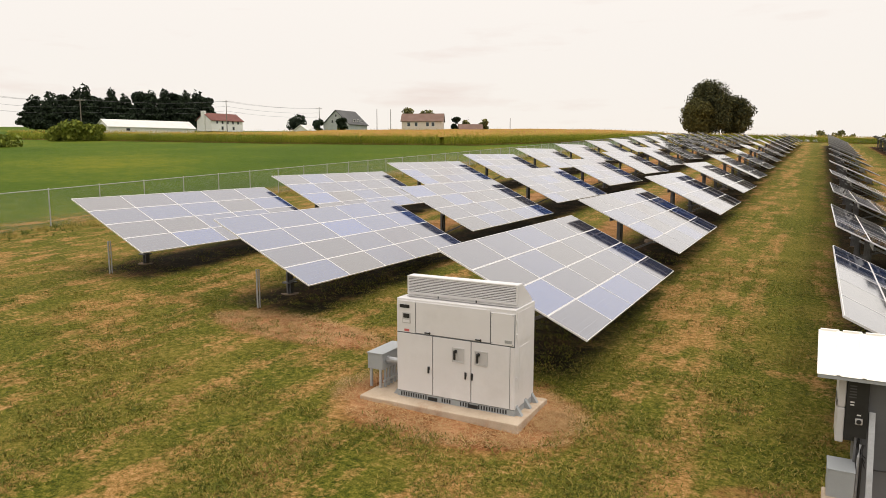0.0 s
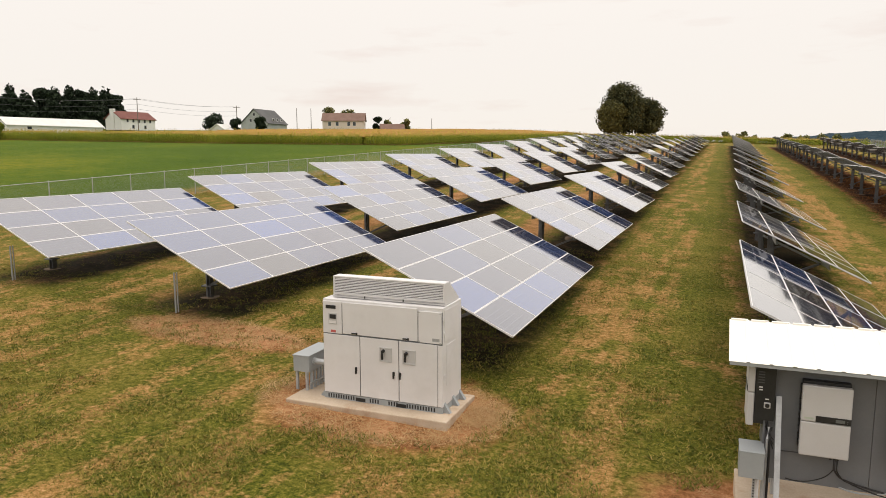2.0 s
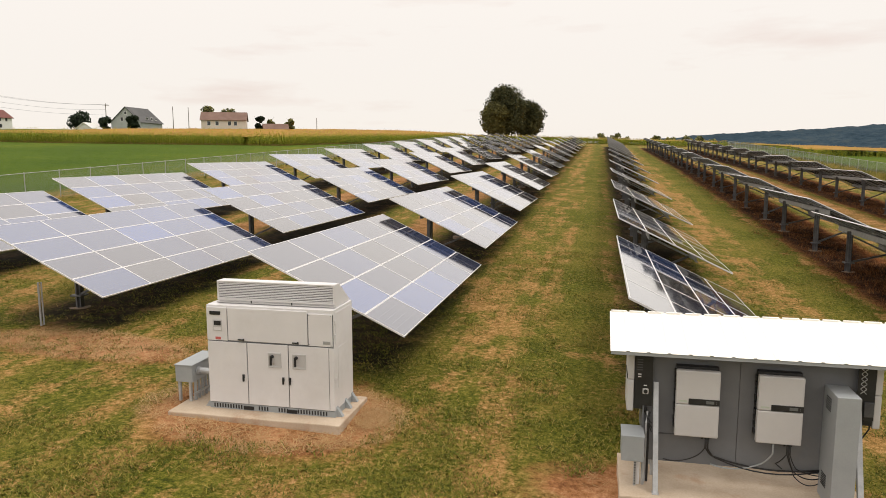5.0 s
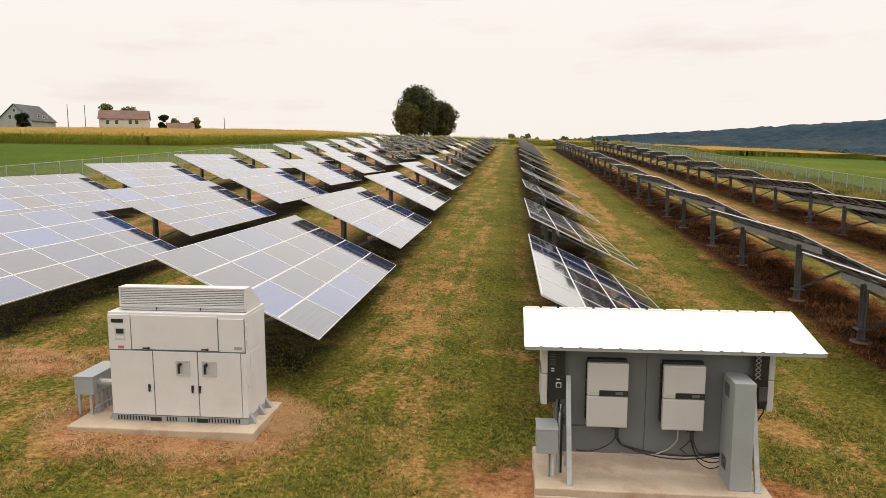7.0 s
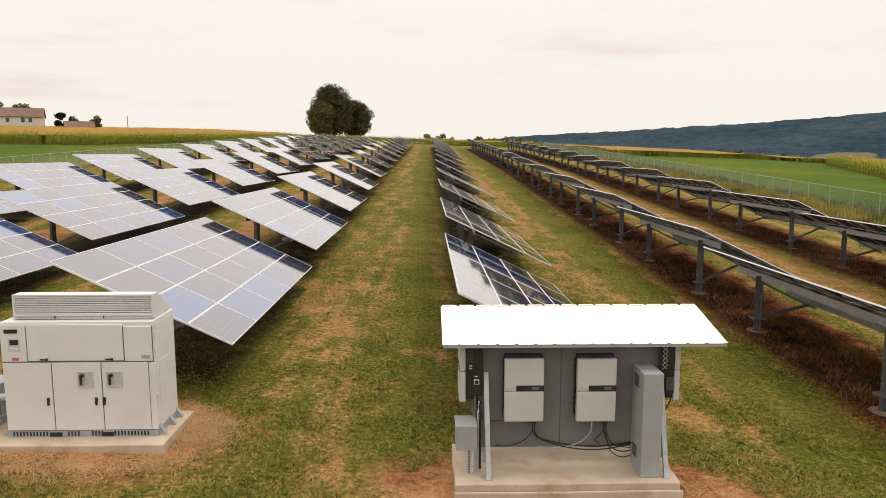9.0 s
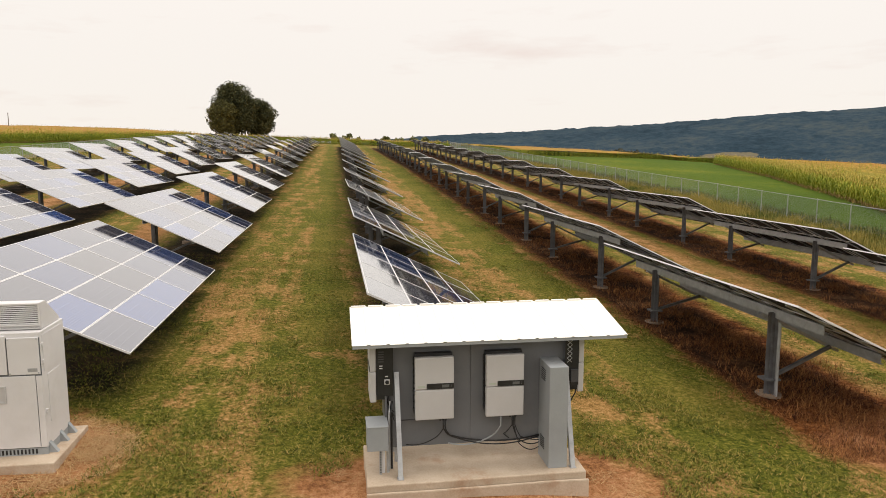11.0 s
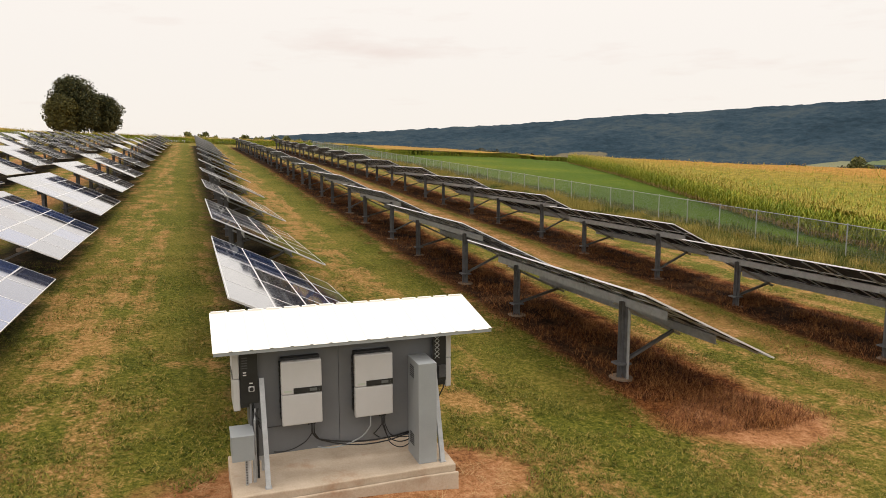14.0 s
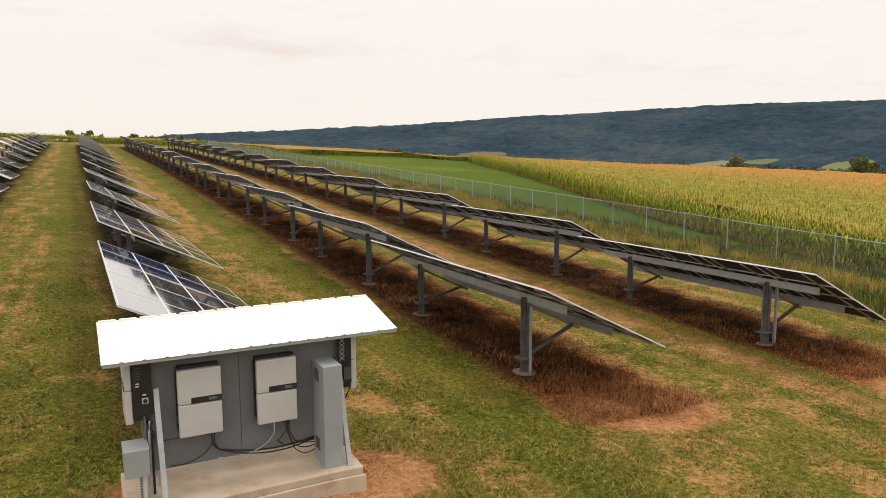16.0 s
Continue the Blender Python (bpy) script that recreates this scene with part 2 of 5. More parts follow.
def ground_material():
    m, n, l, b = material("grass_and_soil", 0.95, 0, 0.1)
    tc = n.new("ShaderNodeTexCoord")
    v = tc.outputs["Object"]
    sep = n.new("ShaderNodeSeparateXYZ")
    l.new(v, sep.inputs[0])
    X, Y = sep.outputs["X"], sep.outputs["Y"]
    streak = n.new("ShaderNodeMapping")
    streak.inputs["Scale"].default_value = (1.3, 0.16, 1.0)
    l.new(v, streak.inputs[0])
    big, mid, fine = noise_node(n, l, streak.outputs[0], 1.0, 5, 0.6), noise_node(n, l, v, 0.9, 5, 0.65), noise_node(n, l, v, 9.0, 4, 0.7)
    wob = calc(n, l, "MULTIPLY", calc(n, l, "SUBTRACT", mid, 0.5), 1.6)

    def band(sock, lo, hi, soft, w=wob):
        s = calc(n, l, "ADD", sock, w)
        a = calc(n, l, "MULTIPLY", calc(n, l, "SUBTRACT", s, lo), 1 / soft, True)
        c = calc(n, l, "MULTIPLY", calc(n, l, "SUBTRACT", hi, s), 1 / soft, True)
        return calc(n, l, "MULTIPLY", a, c)

    def spot(cx, cy, rx, ry, soft=0.25):
        dx = calc(n, l, "POWER", calc(n, l, "DIVIDE", calc(n, l, "SUBTRACT", X, cx), rx), 2)
        dy = calc(n, l, "POWER", calc(n, l, "DIVIDE", calc(n, l, "SUBTRACT", Y, cy), ry), 2)
        d = calc(n, l, "ADD", calc(n, l, "SQRT", calc(n, l, "ADD", dx, dy)), calc(n, l, "MULTIPLY", calc(n, l, "SUBTRACT", mid, 0.5), 0.9))
        return calc(n, l, "MULTIPLY", calc(n, l, "SUBTRACT", 1.0, d), 1 / soft, True)

    tiny = noise_node(n, l, v, 30.0, 4, 0.8)
    grain = calc(n, l, "ADD", calc(n, l, "MULTIPLY", fine, 0.5), calc(n, l, "MULTIPLY", tiny, 0.5))
    green = ramp(n, l, grain, [(0.37, (0.014, 0.022, 0.003)), (0.46, (0.068, 0.082, 0.008)), (0.54, (0.145, 0.140, 0.017)), (0.63, (0.30, 0.23, 0.050))])
    olive = ramp(n, l, grain, [(0.36, (0.040, 0.042, 0.005)), (0.46, (0.115, 0.110, 0.014)), (0.54, (0.205, 0.165, 0.030)), (0.64, (0.34, 0.245, 0.075))])
    hay = ramp(n, l, grain, [(0.36, (0.115, 0.055, 0.013)), (0.47, (0.30, 0.168, 0.050)), (0.56, (0.46, 0.255, 0.100)), (0.64, (0.62, 0.37, 0.19))])
    patches = noise_node(n, l, v, 0.33, 3, 0.6)
    mosaic = calc(n, l, "ADD", calc(n, l, "MULTIPLY", big, 0.38), calc(n, l, "ADD", calc(n, l, "MULTIPLY", mid, 0.44), calc(n, l, "MULTIPLY", fine, 0.18)))
    rub = calc(n, l, "ADD", calc(n, l, "MULTIPLY", mid, 0.40), calc(n, l, "ADD", calc(n, l, "MULTIPLY", fine, 0.35), calc(n, l, "MULTIPLY", tiny, 0.25)))
    soil = ramp(n, l, rub, [(0.39, (0.13, 0.046, 0.016)), (0.49, (0.38, 0.165, 0.070)), (0.59, (0.58, 0.31, 0.16))])
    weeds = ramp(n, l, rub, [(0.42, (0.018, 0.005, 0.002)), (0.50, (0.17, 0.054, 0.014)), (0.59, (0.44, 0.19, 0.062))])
    # near-black soil tone that also carries the shade of the tables
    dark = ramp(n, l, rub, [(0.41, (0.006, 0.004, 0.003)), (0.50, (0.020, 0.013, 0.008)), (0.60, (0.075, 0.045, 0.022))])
    far_lane = calc(n, l, "MULTIPLY", calc(n, l, "SUBTRACT", Y, 8.0), 0.15, True)
    # the mown lanes: a greener strip beside a worn straw-coloured one
    def lane(sock, lo, hi, soft, weight, keep=None):
        k = calc(n, l, "MULTIPLY", band(sock, lo, hi, soft), weight)
        return calc(n, l, "MULTIPLY", k, keep) if keep else k
    dry = calc(n, l, "ADD", calc(n, l, "ADD", lane(X, -3.4, -1.5, 0.7, 0.022, far_lane), lane(X, 4.4, 6.6, 0.8, 0.035, far_lane)), mosaic)
    dry = calc(n, l, "SUBTRACT", dry, calc(n, l, "ADD", calc(n, l, "ADD", lane(X, -1.5, 0.6, 0.7, 0.055, far_lane), lane(X, 6.8, 8.9, 0.5, 0.10)), lane(X, 25.5, 30.2, 1.2, 0.08)))
    worn = calc(n, l, "MULTIPLY", calc(n, l, "SUBTRACT", dry, 0.490), 13.0, True)
    col = mixer(n, l, calc(n, l, "MULTIPLY", calc(n, l, "SUBTRACT", patches, 0.44), 6.0, True), green, olive)
    col = mixer(n, l, calc(n, l, "MULTIPLY", worn, 0.88), col, hay)
    # red-brown dead weeds and bare soil under the rows, darkened with painted table shade
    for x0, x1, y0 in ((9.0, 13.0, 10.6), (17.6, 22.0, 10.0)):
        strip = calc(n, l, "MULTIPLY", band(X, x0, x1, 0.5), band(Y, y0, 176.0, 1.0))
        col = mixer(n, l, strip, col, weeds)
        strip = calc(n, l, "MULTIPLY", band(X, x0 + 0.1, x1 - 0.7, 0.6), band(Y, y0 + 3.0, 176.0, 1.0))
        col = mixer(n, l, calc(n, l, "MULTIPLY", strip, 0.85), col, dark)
    # remaining rows: shade below the tables put into the dark soil colour
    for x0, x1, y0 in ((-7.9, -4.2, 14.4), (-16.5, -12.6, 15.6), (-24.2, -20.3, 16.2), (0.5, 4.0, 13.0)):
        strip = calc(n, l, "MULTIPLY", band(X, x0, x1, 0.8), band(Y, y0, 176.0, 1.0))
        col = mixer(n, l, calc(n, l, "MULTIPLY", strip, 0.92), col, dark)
    col = mixer(n, l, calc(n, l, "MULTIPLY", band(X, 15.4, 17.4, 0.6), 0.5), col, soil)
    for x0, x1, y0 in ((-10.4, -7.8, 16.0), (-19.0, -16.4, 22.0)):
        strip = calc(n, l, "MULTIPLY", band(X, x0, x1, 0.7), band(Y, y0, 176.0, 2.0))
        col = mixer(n, l, calc(n, l, "MULTIPLY", strip, 0.7), col, soil)
    # bare earth round the pads and at the row ends
    for cx, cy, rx, ry in ((-6.3, 12.4, 3.0, 2.1), (2.2, 10.6, 3.7, 1.7), (11.4, 11.6, 2.1, 1.7), (-12.6, 14.9, 3.2, 1.15), (19.5, 9.4, 2.4, 1.7)):
        col = mixer(n, l, calc(n, l, "MULTIPLY", spot(cx, cy, rx, ry), 0.9), col, soil)
    # the bean and hay fields beyond the fences
    field = ramp(n, l, calc(n, l, "ADD", calc(n, l, "MULTIPLY", noise_node(n, l, v, 0.03, 5), 0.5), calc(n, l, "ADD", calc(n, l, "MULTIPLY", mid, 0.25), calc(n, l, "MULTIPLY", noise_node(n, l, v, 3.0, 4, 0.8), 0.25))), [(0.36, (0.038, 0.076, 0.005)), (0.52, (0.074, 0.118, 0.008)), (0.66, (0.19, 0.185, 0.014))])
    left = calc(n, l, "MULTIPLY", calc(n, l, "SUBTRACT", -38.5, X), 0.5, True)
    right = calc(n, l, "MULTIPLY", calc(n, l, "SUBTRACT", X, 33.5), 0.5, True)
    col = mixer(n, l, calc(n, l, "MAXIMUM", left, right), col, field)
    stub = calc(n, l, "MULTIPLY", calc(n, l, "MULTIPLY", calc(n, l, "SUBTRACT", X, 240.0), 0.02, True), 1.0)
    col = mixer(n, l, stub, col, (0.10, 0.13, 0.045))
    l.new(col, b.inputs["Base Color"])
    bump(n, l, b, calc(n, l, "ADD", fine, calc(n, l, "MULTIPLY", noise_node(n, l, v, 40.0, 3), 0.5)), 0.9, 0.08)
    return m


MAT_ground = ground_material()

# ---------------------------------------------------------------- ground
bm = bmesh.new()
radii = [0.0] + [0.6 * 1.058 ** k for k in range(157)]
SEG = 256
rings = []
for r in radii:
    if r == 0:
        rings.append([bm.verts.new((0, 0, land(0, 0)))])
        continue
    ring = []
    for k in range(SEG):
        a = 2 * math.pi * k / SEG
        x, y = r * math.sin(a), r * math.cos(a)
        z = land(x, y) + (0.05 * noise.noise((x * 0.35, y * 0.35, 0)) if r < 120 else 0)
        ring.append(bm.verts.new((x, y, z)))
    rings.append(ring)
for k in range(SEG):
    bm.faces.new((rings[0][0], rings[1][(k + 1) % SEG], rings[1][k]))
for r0, r1 in zip(rings[1:], rings[2:]):
    for k in range(SEG):
        bm.faces.new((r0[k], r0[(k + 1) % SEG], r1[(k + 1) % SEG], r1[k]))
for f in bm.faces:
    f.normal_update()
    if f.normal.z < 0:
        f.normal_flip()
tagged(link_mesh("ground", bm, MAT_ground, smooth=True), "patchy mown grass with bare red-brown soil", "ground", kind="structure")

# ---------------------------------------------------------------- solar tables
MOD_L, MOD_W, PITCH_L, PITCH_W = 2.019, 1.003, 2.026, 1.010
TABLE_L, TABLE_W = 5 * PITCH_L, 4 * PITCH_W
TILT = radians(25.6)
LOW = 0.76
RUN, RISE = TABLE_W * math.cos(TILT), TABLE_W * math.sin(TILT)


def slope_point(s, y, off=0.0):
    """A point s metres down the slope from the high edge, off metres above the panel plane; x grows downhill."""
    return Vector((s * math.cos(TILT) + off * math.sin(TILT), y, LOW + RISE - s * math.sin(TILT) + off * math.cos(TILT)))


def module_mesh():
    bm = bmesh.new()
    a, w, fr = MOD_L / 2, MOD_W / 2, 0.019
    box(bm, -w + fr, w - fr, -a + fr, a - fr, -0.006, 0.0, 0)
    for x0, x1, y0, y1 in ((-w, -w + fr, -a, a), (w - fr, w, -a, a), (-w + fr, w - fr, -a, -a + fr), (-w + fr, w - fr, a - fr, a)):
        box(bm, x0, x1, y0, y1, -0.036, 0.004, 1)
    box(bm, -w + fr, w - fr, -a + fr, a - fr, -0.012, -0.0061, 2)
    box(bm, -w * 0.55, -w * 0.40, -0.06, 0.06, -0.035, -0.0125, 3)
    return bm


def build_table():
    """A table of 20 modules on two posts; origin on the ground below the near high corner."""
    table = new("solar_table")
    mod_me = None
    turn = Matrix.Rotation(TILT, 4, "Y")
    for j in range(5):
        for i in range(4):
            p = slope_point((i + 0.5) * PITCH_W, (j + 0.5) * PITCH_L)
            if mod_me is None:
                ob = part("solar_module", module_mesh(), [MAT_glass, MAT_frame, MAT_back, MAT_black], table)
                mod_me = ob.data
            else:
                ob = new("solar_module", mod_me)
                ob.parent = table
            ob.matrix_basis = Matrix.Translation(p) @ turn
    S1, S2 = 1.22, 2.95
    for s, y0, y1, nm in ((S1, 0.55, TABLE_L - 0.35, "upper_purlin"), (S2, 0.75, TABLE_L - 0.45, "lower_purlin")):
        bm = bmesh.new()
        channel(bm, slope_point(s, y0, -0.17), slope_point(s, y1, -0.17), 0.07, 0.21, 0.014)
        part(nm, bm, MAT_galv, table)
    for k in range(10):
        y = (k // 2 + (0.22 if k % 2 == 0 else 0.78)) * PITCH_L
        bm = bmesh.new()
        beam(bm, slope_point(0.06, y, -0.052), slope_point(TABLE_W - 0.06, y, -0.052), 0.045, 0.03, up=(0, 1, 0))
        part("rail", bm, MAT_galv, table)
    for y in (2.25, 8.25):
        p = slope_point(S1, y, -0.28)
        gz = 0.049 * (y - TABLE_L / 2) + 0.038 * (RUN / 2 - p.x)   # the ground at this post
        bm = bmesh.new()
        beam(bm, (p.x + 0.06, y - 0.07, -0.7), (p.x + 0.06, y - 0.07, p.z + 0.12), 0.012, 0.16, up=(0, 1, 0))
        beam(bm, (p.x - 0.02, y - 0.01, -0.7), (p.x - 0.02, y - 0.01, p.z + 0.12), 0.16, 0.012, up=(0, 1, 0))
        beam(bm, (p.x + 0.06, y + 0.07, -0.7), (p.x + 0.06, y + 0.07, p.z + 0.12), 0.012, 0.16, up=(0, 1, 0))
        beam(bm, (p.x + 0.05, y, -0.7), (p.x + 0.05, y, p.z + 0.1), 0.14, 0.13, up=(0, 1, 0))
        part("post", bm, MAT_post, table)
        bm = bmesh.new()
        q = slope_point(S2, y, -0.30)
        beam(bm, (p.x + 0.02, y, gz + 0.37), (q.x, y, q.z), 0.07, 0.09, up=(0, 1, 0))
        part("brace", bm, MAT_post, table)
        bm = bmesh.new()
        channel(bm, slope_point(S1 - 0.25, y + 0.1, -0.33), slope_point(S2 + 0.3, y + 0.1, -0.33), 0.06, 0.12, 0.012, up=(0, 1, 0))
        part("rafter", bm, MAT_galv, table)
        bm = bmesh.new()
        box(bm, p.x - 0.16, p.x + 0.22, y - 0.17, y + 0.17, gz + 0.34, gz + 0.39, 0, 0.008)
        part("collar", bm, MAT_post, table)
        bm = bmesh.new()
        bmesh.ops.create_cone(bm, cap_ends=True, segments=14, radius1=0.36, radius2=0.30, depth=0.5, matrix=Matrix.Translation((p.x + 0.03, y, gz - 0.245)))
        part("footing", bm, MAT_footing, table)
    return table


ROWS_OF_TABLES = [  # high edge x, near end y, height of the high edge, drift in x per table
    (-23.91, 16.17, 3.66, -0.03),
    (-16.22, 15.57, 3.30, 0.05),
    (-7.70, 14.23, 3.09, 0.065),
    (0.55, 13.00, 2.66, 0.06),
    (8.95, 12.30, 2.27, 0.05),
    (17.68, 11.96, 1.97, 0.07),
]
TABLE_PITCH = 10.74
first_table = None
for x, y, top, drift in ROWS_OF_TABLES:
    for k in range(15):
        xx, yy = x + drift * k, y + k * TABLE_PITCH
        rise = plane_z(xx, yy + TABLE_L / 2) - plane_z(xx, y + TABLE_L / 2)
        m = Matrix.Translation((xx, yy, top - LOW - RISE + rise))
        if first_table is None:
            first_table = build_table()
            first_table.matrix_basis = m
            tagged(first_table, "ground-mounted table of blue solar modules on steel posts", "solar panel", "rows of solar tables")
        else:
            copy_thing(first_table, m)

# ---------------------------------------------------------------- central inverter cabinet on its pad
def pad(name, x0, x1, y0, y1, top, bottom, label, lip=0.0):
    p = new(name)
    p.matrix_basis = Matrix.Translation((x0, y0, top))

    def slab(nm, a0, a1, b0, b1, z0, z1):
        bm = boxed(a0, a1, b0, b1, z0, z1, 0.02)
        bmesh.ops.subdivide_edges(bm, edges=[ed for ed in bm.edges if ed.calc_length() > 0.3], cuts=9, use_grid_fill=True)
        for v in bm.verts:
            v.co += Vector((0.012, 0.012, 0.005)) * noise.noise(v.co * 3.1)
        bm.transform(Matrix.Translation((-x0, -y0, -top)))
        part(nm, bm, MAT_concrete, p)
    slab("slab", x0, x1, y0, y1, bottom, top)
    if lip:
        slab("footing_step", x0 - 0.02, x1 + 0.03, y0 - lip, y0 - 0.016, bottom, top - 0.11)
    tagged(p, label, "concrete pad")


pad("equipment_pad", -8.2, -4.63, 11.72, 13.36, 0.25, -0.25, "stained concrete pad under the inverter cabinet")

CX0, CX1, CY0, CY1, CZ0, CZ1 = -7.49, -4.85, 12.08, 13.12, 0.37, 2.345


def build_cabinet():
    cab = new("inverter_cabinet")
    cab.matrix_basis = Matrix.Translation((CX0, CY0, 0.25))
    inv = Matrix.Translation((-CX0, -CY0, -0.25))

    def P(name, bm, mat, parent=cab, label="", smooth=False):
        bm.transform(inv)
        return part(name, bm, mat, parent, label, None, smooth)
    P("body", boxed(CX0, CX1, CY0 + 0.03, CY1, CZ0, CZ1, 0.012), MAT_white_paint)
    # doors and covers, each proud of the body with a dark joint left between
    y1, y0 = CY0 + 0.024, CY0
    P("gasket", boxed(CX0 + 0.008, CX1 - 0.008, CY0 + 0.0262, CY0 + 0.0285, 0.387, 2.258), MAT_grey_wall, cab, "grey rubber door gasket")

    def panel(name, xa, xb, za, zb, label=""):
        return P(name, boxed(xa, xb, y0, y1, za, zb, 0.006), MAT_white_paint, cab, label)
    d1 = panel("door", CX0 + 0.012, -6.648, 0.385, 1.618)
    d2 = panel("door", -6.630, -5.785, 0.385, 1.618)
    d3 = panel("door", -5.767, -4.955, 0.385, 1.618)
    P("corner_trim", boxed(-4.945, CX1, y0 + 0.006, y1, 0.385, 1.612, 0.004), MAT_white_paint)
    lp = panel("control_panel", CX0 + 0.012, -7.045, 1.640, 2.30)
    up = panel("upper_cover", -7.028, -5.372, 1.652, 2.30)
    rp = panel("side_cover", -5.352, -4.872, 1.640, 2.262)
    for xx in (-5.33, -4.895):
        for zz in (1.665, 2.24):
            bm = bmesh.new()
            bmesh.ops.create_cone(bm, cap_ends=True, segments=8, radius1=0.012, radius2=0.010, depth=0.012, matrix=Matrix.Translation((xx, y0 - 0.004, zz)) @ Matrix.Rotation(radians(90), 4, "X"))
            P("cover_screw", bm, MAT_galv, rp)
    P("rating_plate", boxed(-5.06, -4.91, y0 - 0.003, y0 - 0.0005, 1.685, 1.745), MAT_galv, rp, "small grey rating plate")
    # badge, screen, keypad, red label
    bm = boxed(-7.405, -7.175, y0 - 0.014, y0 - 0.001, 2.150, 2.222, 0.006)
    badge = P("badge", bm, MAT_black, lp, "black name badge")
    P("screen_bezel", boxed(-7.345, -7.150, y0 - 0.012, y0 - 0.001, 1.835, 2.060, 0.005), MAT_inverter, lp)
    P("screen", boxed(-7.315, -7.170, y0 - 0.017, y0 - 0.0125, 1.945, 2.035), MAT_black, lp, "dark display screen")
    P("keypad", boxed(-7.325, -7.170, y0 - 0.016, y0 - 0.0125, 1.850, 1.905), MAT_white_paint, lp)
    P("warning_label", boxed(-7.300, -7.185, y0 - 0.003, y0 - 0.0005, 1.660, 1.712), MAT_red, lp, "red and white warning label")
    # recessed rotary switches
    for door, xa, xb in ((d2, -6.193, -5.923), (d3, -5.693, -5.413)):
        bm = bmesh.new()
        for a, b, c, d in ((xa, xb, 1.435, 1.458), (xa, xb, 1.165, 1.188), (xa, xa + 0.022, 1.188, 1.435), (xb - 0.022, xb, 1.188, 1.435)):
            box(bm, a, b, y0 - 0.016, y0 - 0.001, c, d, 0, 0.003)
        box(bm, xa + 0.022, xb - 0.022, y0 - 0.003, y0 - 0.001, 1.188, 1.435)
        P("switch_frame", bm, MAT_inverter, door)
        bm = bmesh.new()
        bmesh.ops.create_cone(bm, cap_ends=True, segments=16, radius1=0.034, radius2=0.030, depth=0.05, matrix=Matrix.Translation((xa + 0.085, y0 - 0.03, 1.385)) @ Matrix.Rotation(radians(90), 4, "X"))
        box(bm, xa + 0.062, xa + 0.102, y0 - 0.075, y0 - 0.045, 1.225, 1.41, 0, 0.008)
        P("rotary_switch", bm, MAT_black, door, "black rotary isolator switch")
    for door, x in ((d1, -6.728), (d2, -5.890), (d3, -5.750)):
        bm = boxed(x - 0.016, x + 0.016, y0 - 0.032, y0 - 0.001, 0.845, 0.975, 0.007)
        box(bm, x - 0.024, x + 0.024, y0 - 0.012, y0 - 0.001, 0.905, 0.985, 0, 0.004)
        P("door_latch", bm, MAT_black, door)
    for x in (-6.745, -5.612):
        bm = boxed(x - 0.07, x + 0.05, y0 - 0.03, y0 - 0.001, 1.668, 1.692, 0.006)
        box(bm, x + 0.03, x + 0.06, y0 - 0.016, y0 - 0.001, 1.658, 1.702, 0, 0.004)
        P("cover_latch", bm, MAT_black, up)
    # right-hand side: two flush service plates and hinges
    for ya, yb, za, zb in ((12.30, 12.78, 0.75, 1.58), (12.18, 13.02, 1.66, 2.28)):
        P("side_plate", boxed(CX1 + 0.001, CX1 + 0.008, ya, yb, za, zb, 0.002), MAT_white_paint)
    for za in (0.95, 1.80, 2.08):
        P("hinge", boxed(CX1 + 0.001, CX1 + 0.022, 12.14, 12.19, za, za + 0.07, 0.004), MAT_white_paint)
    # plinth with slots and fork pockets
    bm = bmesh.new()
    box(bm, CX0, CX1, CY0 + 0.02, CY1 - 0.02, 0.25, CZ0 - 0.002, 0)
    plinth = P("plinth", bm, MAT_grey_box, cab, "grey slotted steel plinth")
    for a, n in ((-7.40, 11), (-6.44, 4), (-6.02, 4), (-5.62, 11)):
        for k in range(n):
            P("vent_slot", boxed(a + k * 0.058, a + k * 0.058 + 0.027, CY0 + 0.014, CY0 + 0.022, 0.272, 0.352, 0.0), MAT_black, plinth)
    for a in (-6.74, -5.83):
        P("fork_pocket", boxed(a - 0.02, a + 0.20, CY0 + 0.012, CY0 + 0.022, 0.262, 0.335, 0.0), MAT_black, plinth)
    for y in (12.16, 12.62, 13.0):
        for x, s in ((CX1, 1), (CX0, -1)):
            bm = bmesh.new()
            pts = [(x, 0.25), (x + s * 0.13, 0.25), (x, 0.44)]
            v0 = [bm.verts.new((a, y, b)) for a, b in pts]
            v1 = [bm.verts.new((a, y + 0.09, b)) for a, b in pts]
            for q in ((v0[0], v0[1], v0[2]), (v1[2], v1[1], v1[0]), (v0[0], v1[0], v1[1], v0[1]), (v0[1], v1[1], v1[2], v0[2]), (v0[2], v1[2], v1[0], v0[0])):
                bm.faces.new(q)
            P("anchor_bracket", bm, MAT_grey_box, plinth)
    # louvred hood with a sloping back
    hx0, hx1 = -7.33, -4.885
    prof = [(12.30, 2.350), (12.30, 2.795), (12.52, 2.795), (13.06, 2.40), (13.06, 2.350)]
    bm = bmesh.new()
    a = [bm.verts.new((hx0, y, z)) for y, z in prof]
    b = [bm.verts.new((hx1, y, z)) for y, z in prof]
    bm.faces.new(a)
    bm.faces.new(b[::-1])
    for k in range(5):
        bm.faces.new((a[k], b[k], b[(k + 1) % 5], a[(k + 1) % 5]))
    bmesh.ops.recalc_face_normals(bm, faces=bm.faces[:])
    bmesh.ops.bevel(bm, geom=bm.edges[:], offset=0.008, segments=2, affect="EDGES")
    hood = P("hood", bm, MAT_white_paint, cab, "sloping louvred ventilation hood")
    bm = bmesh.new()
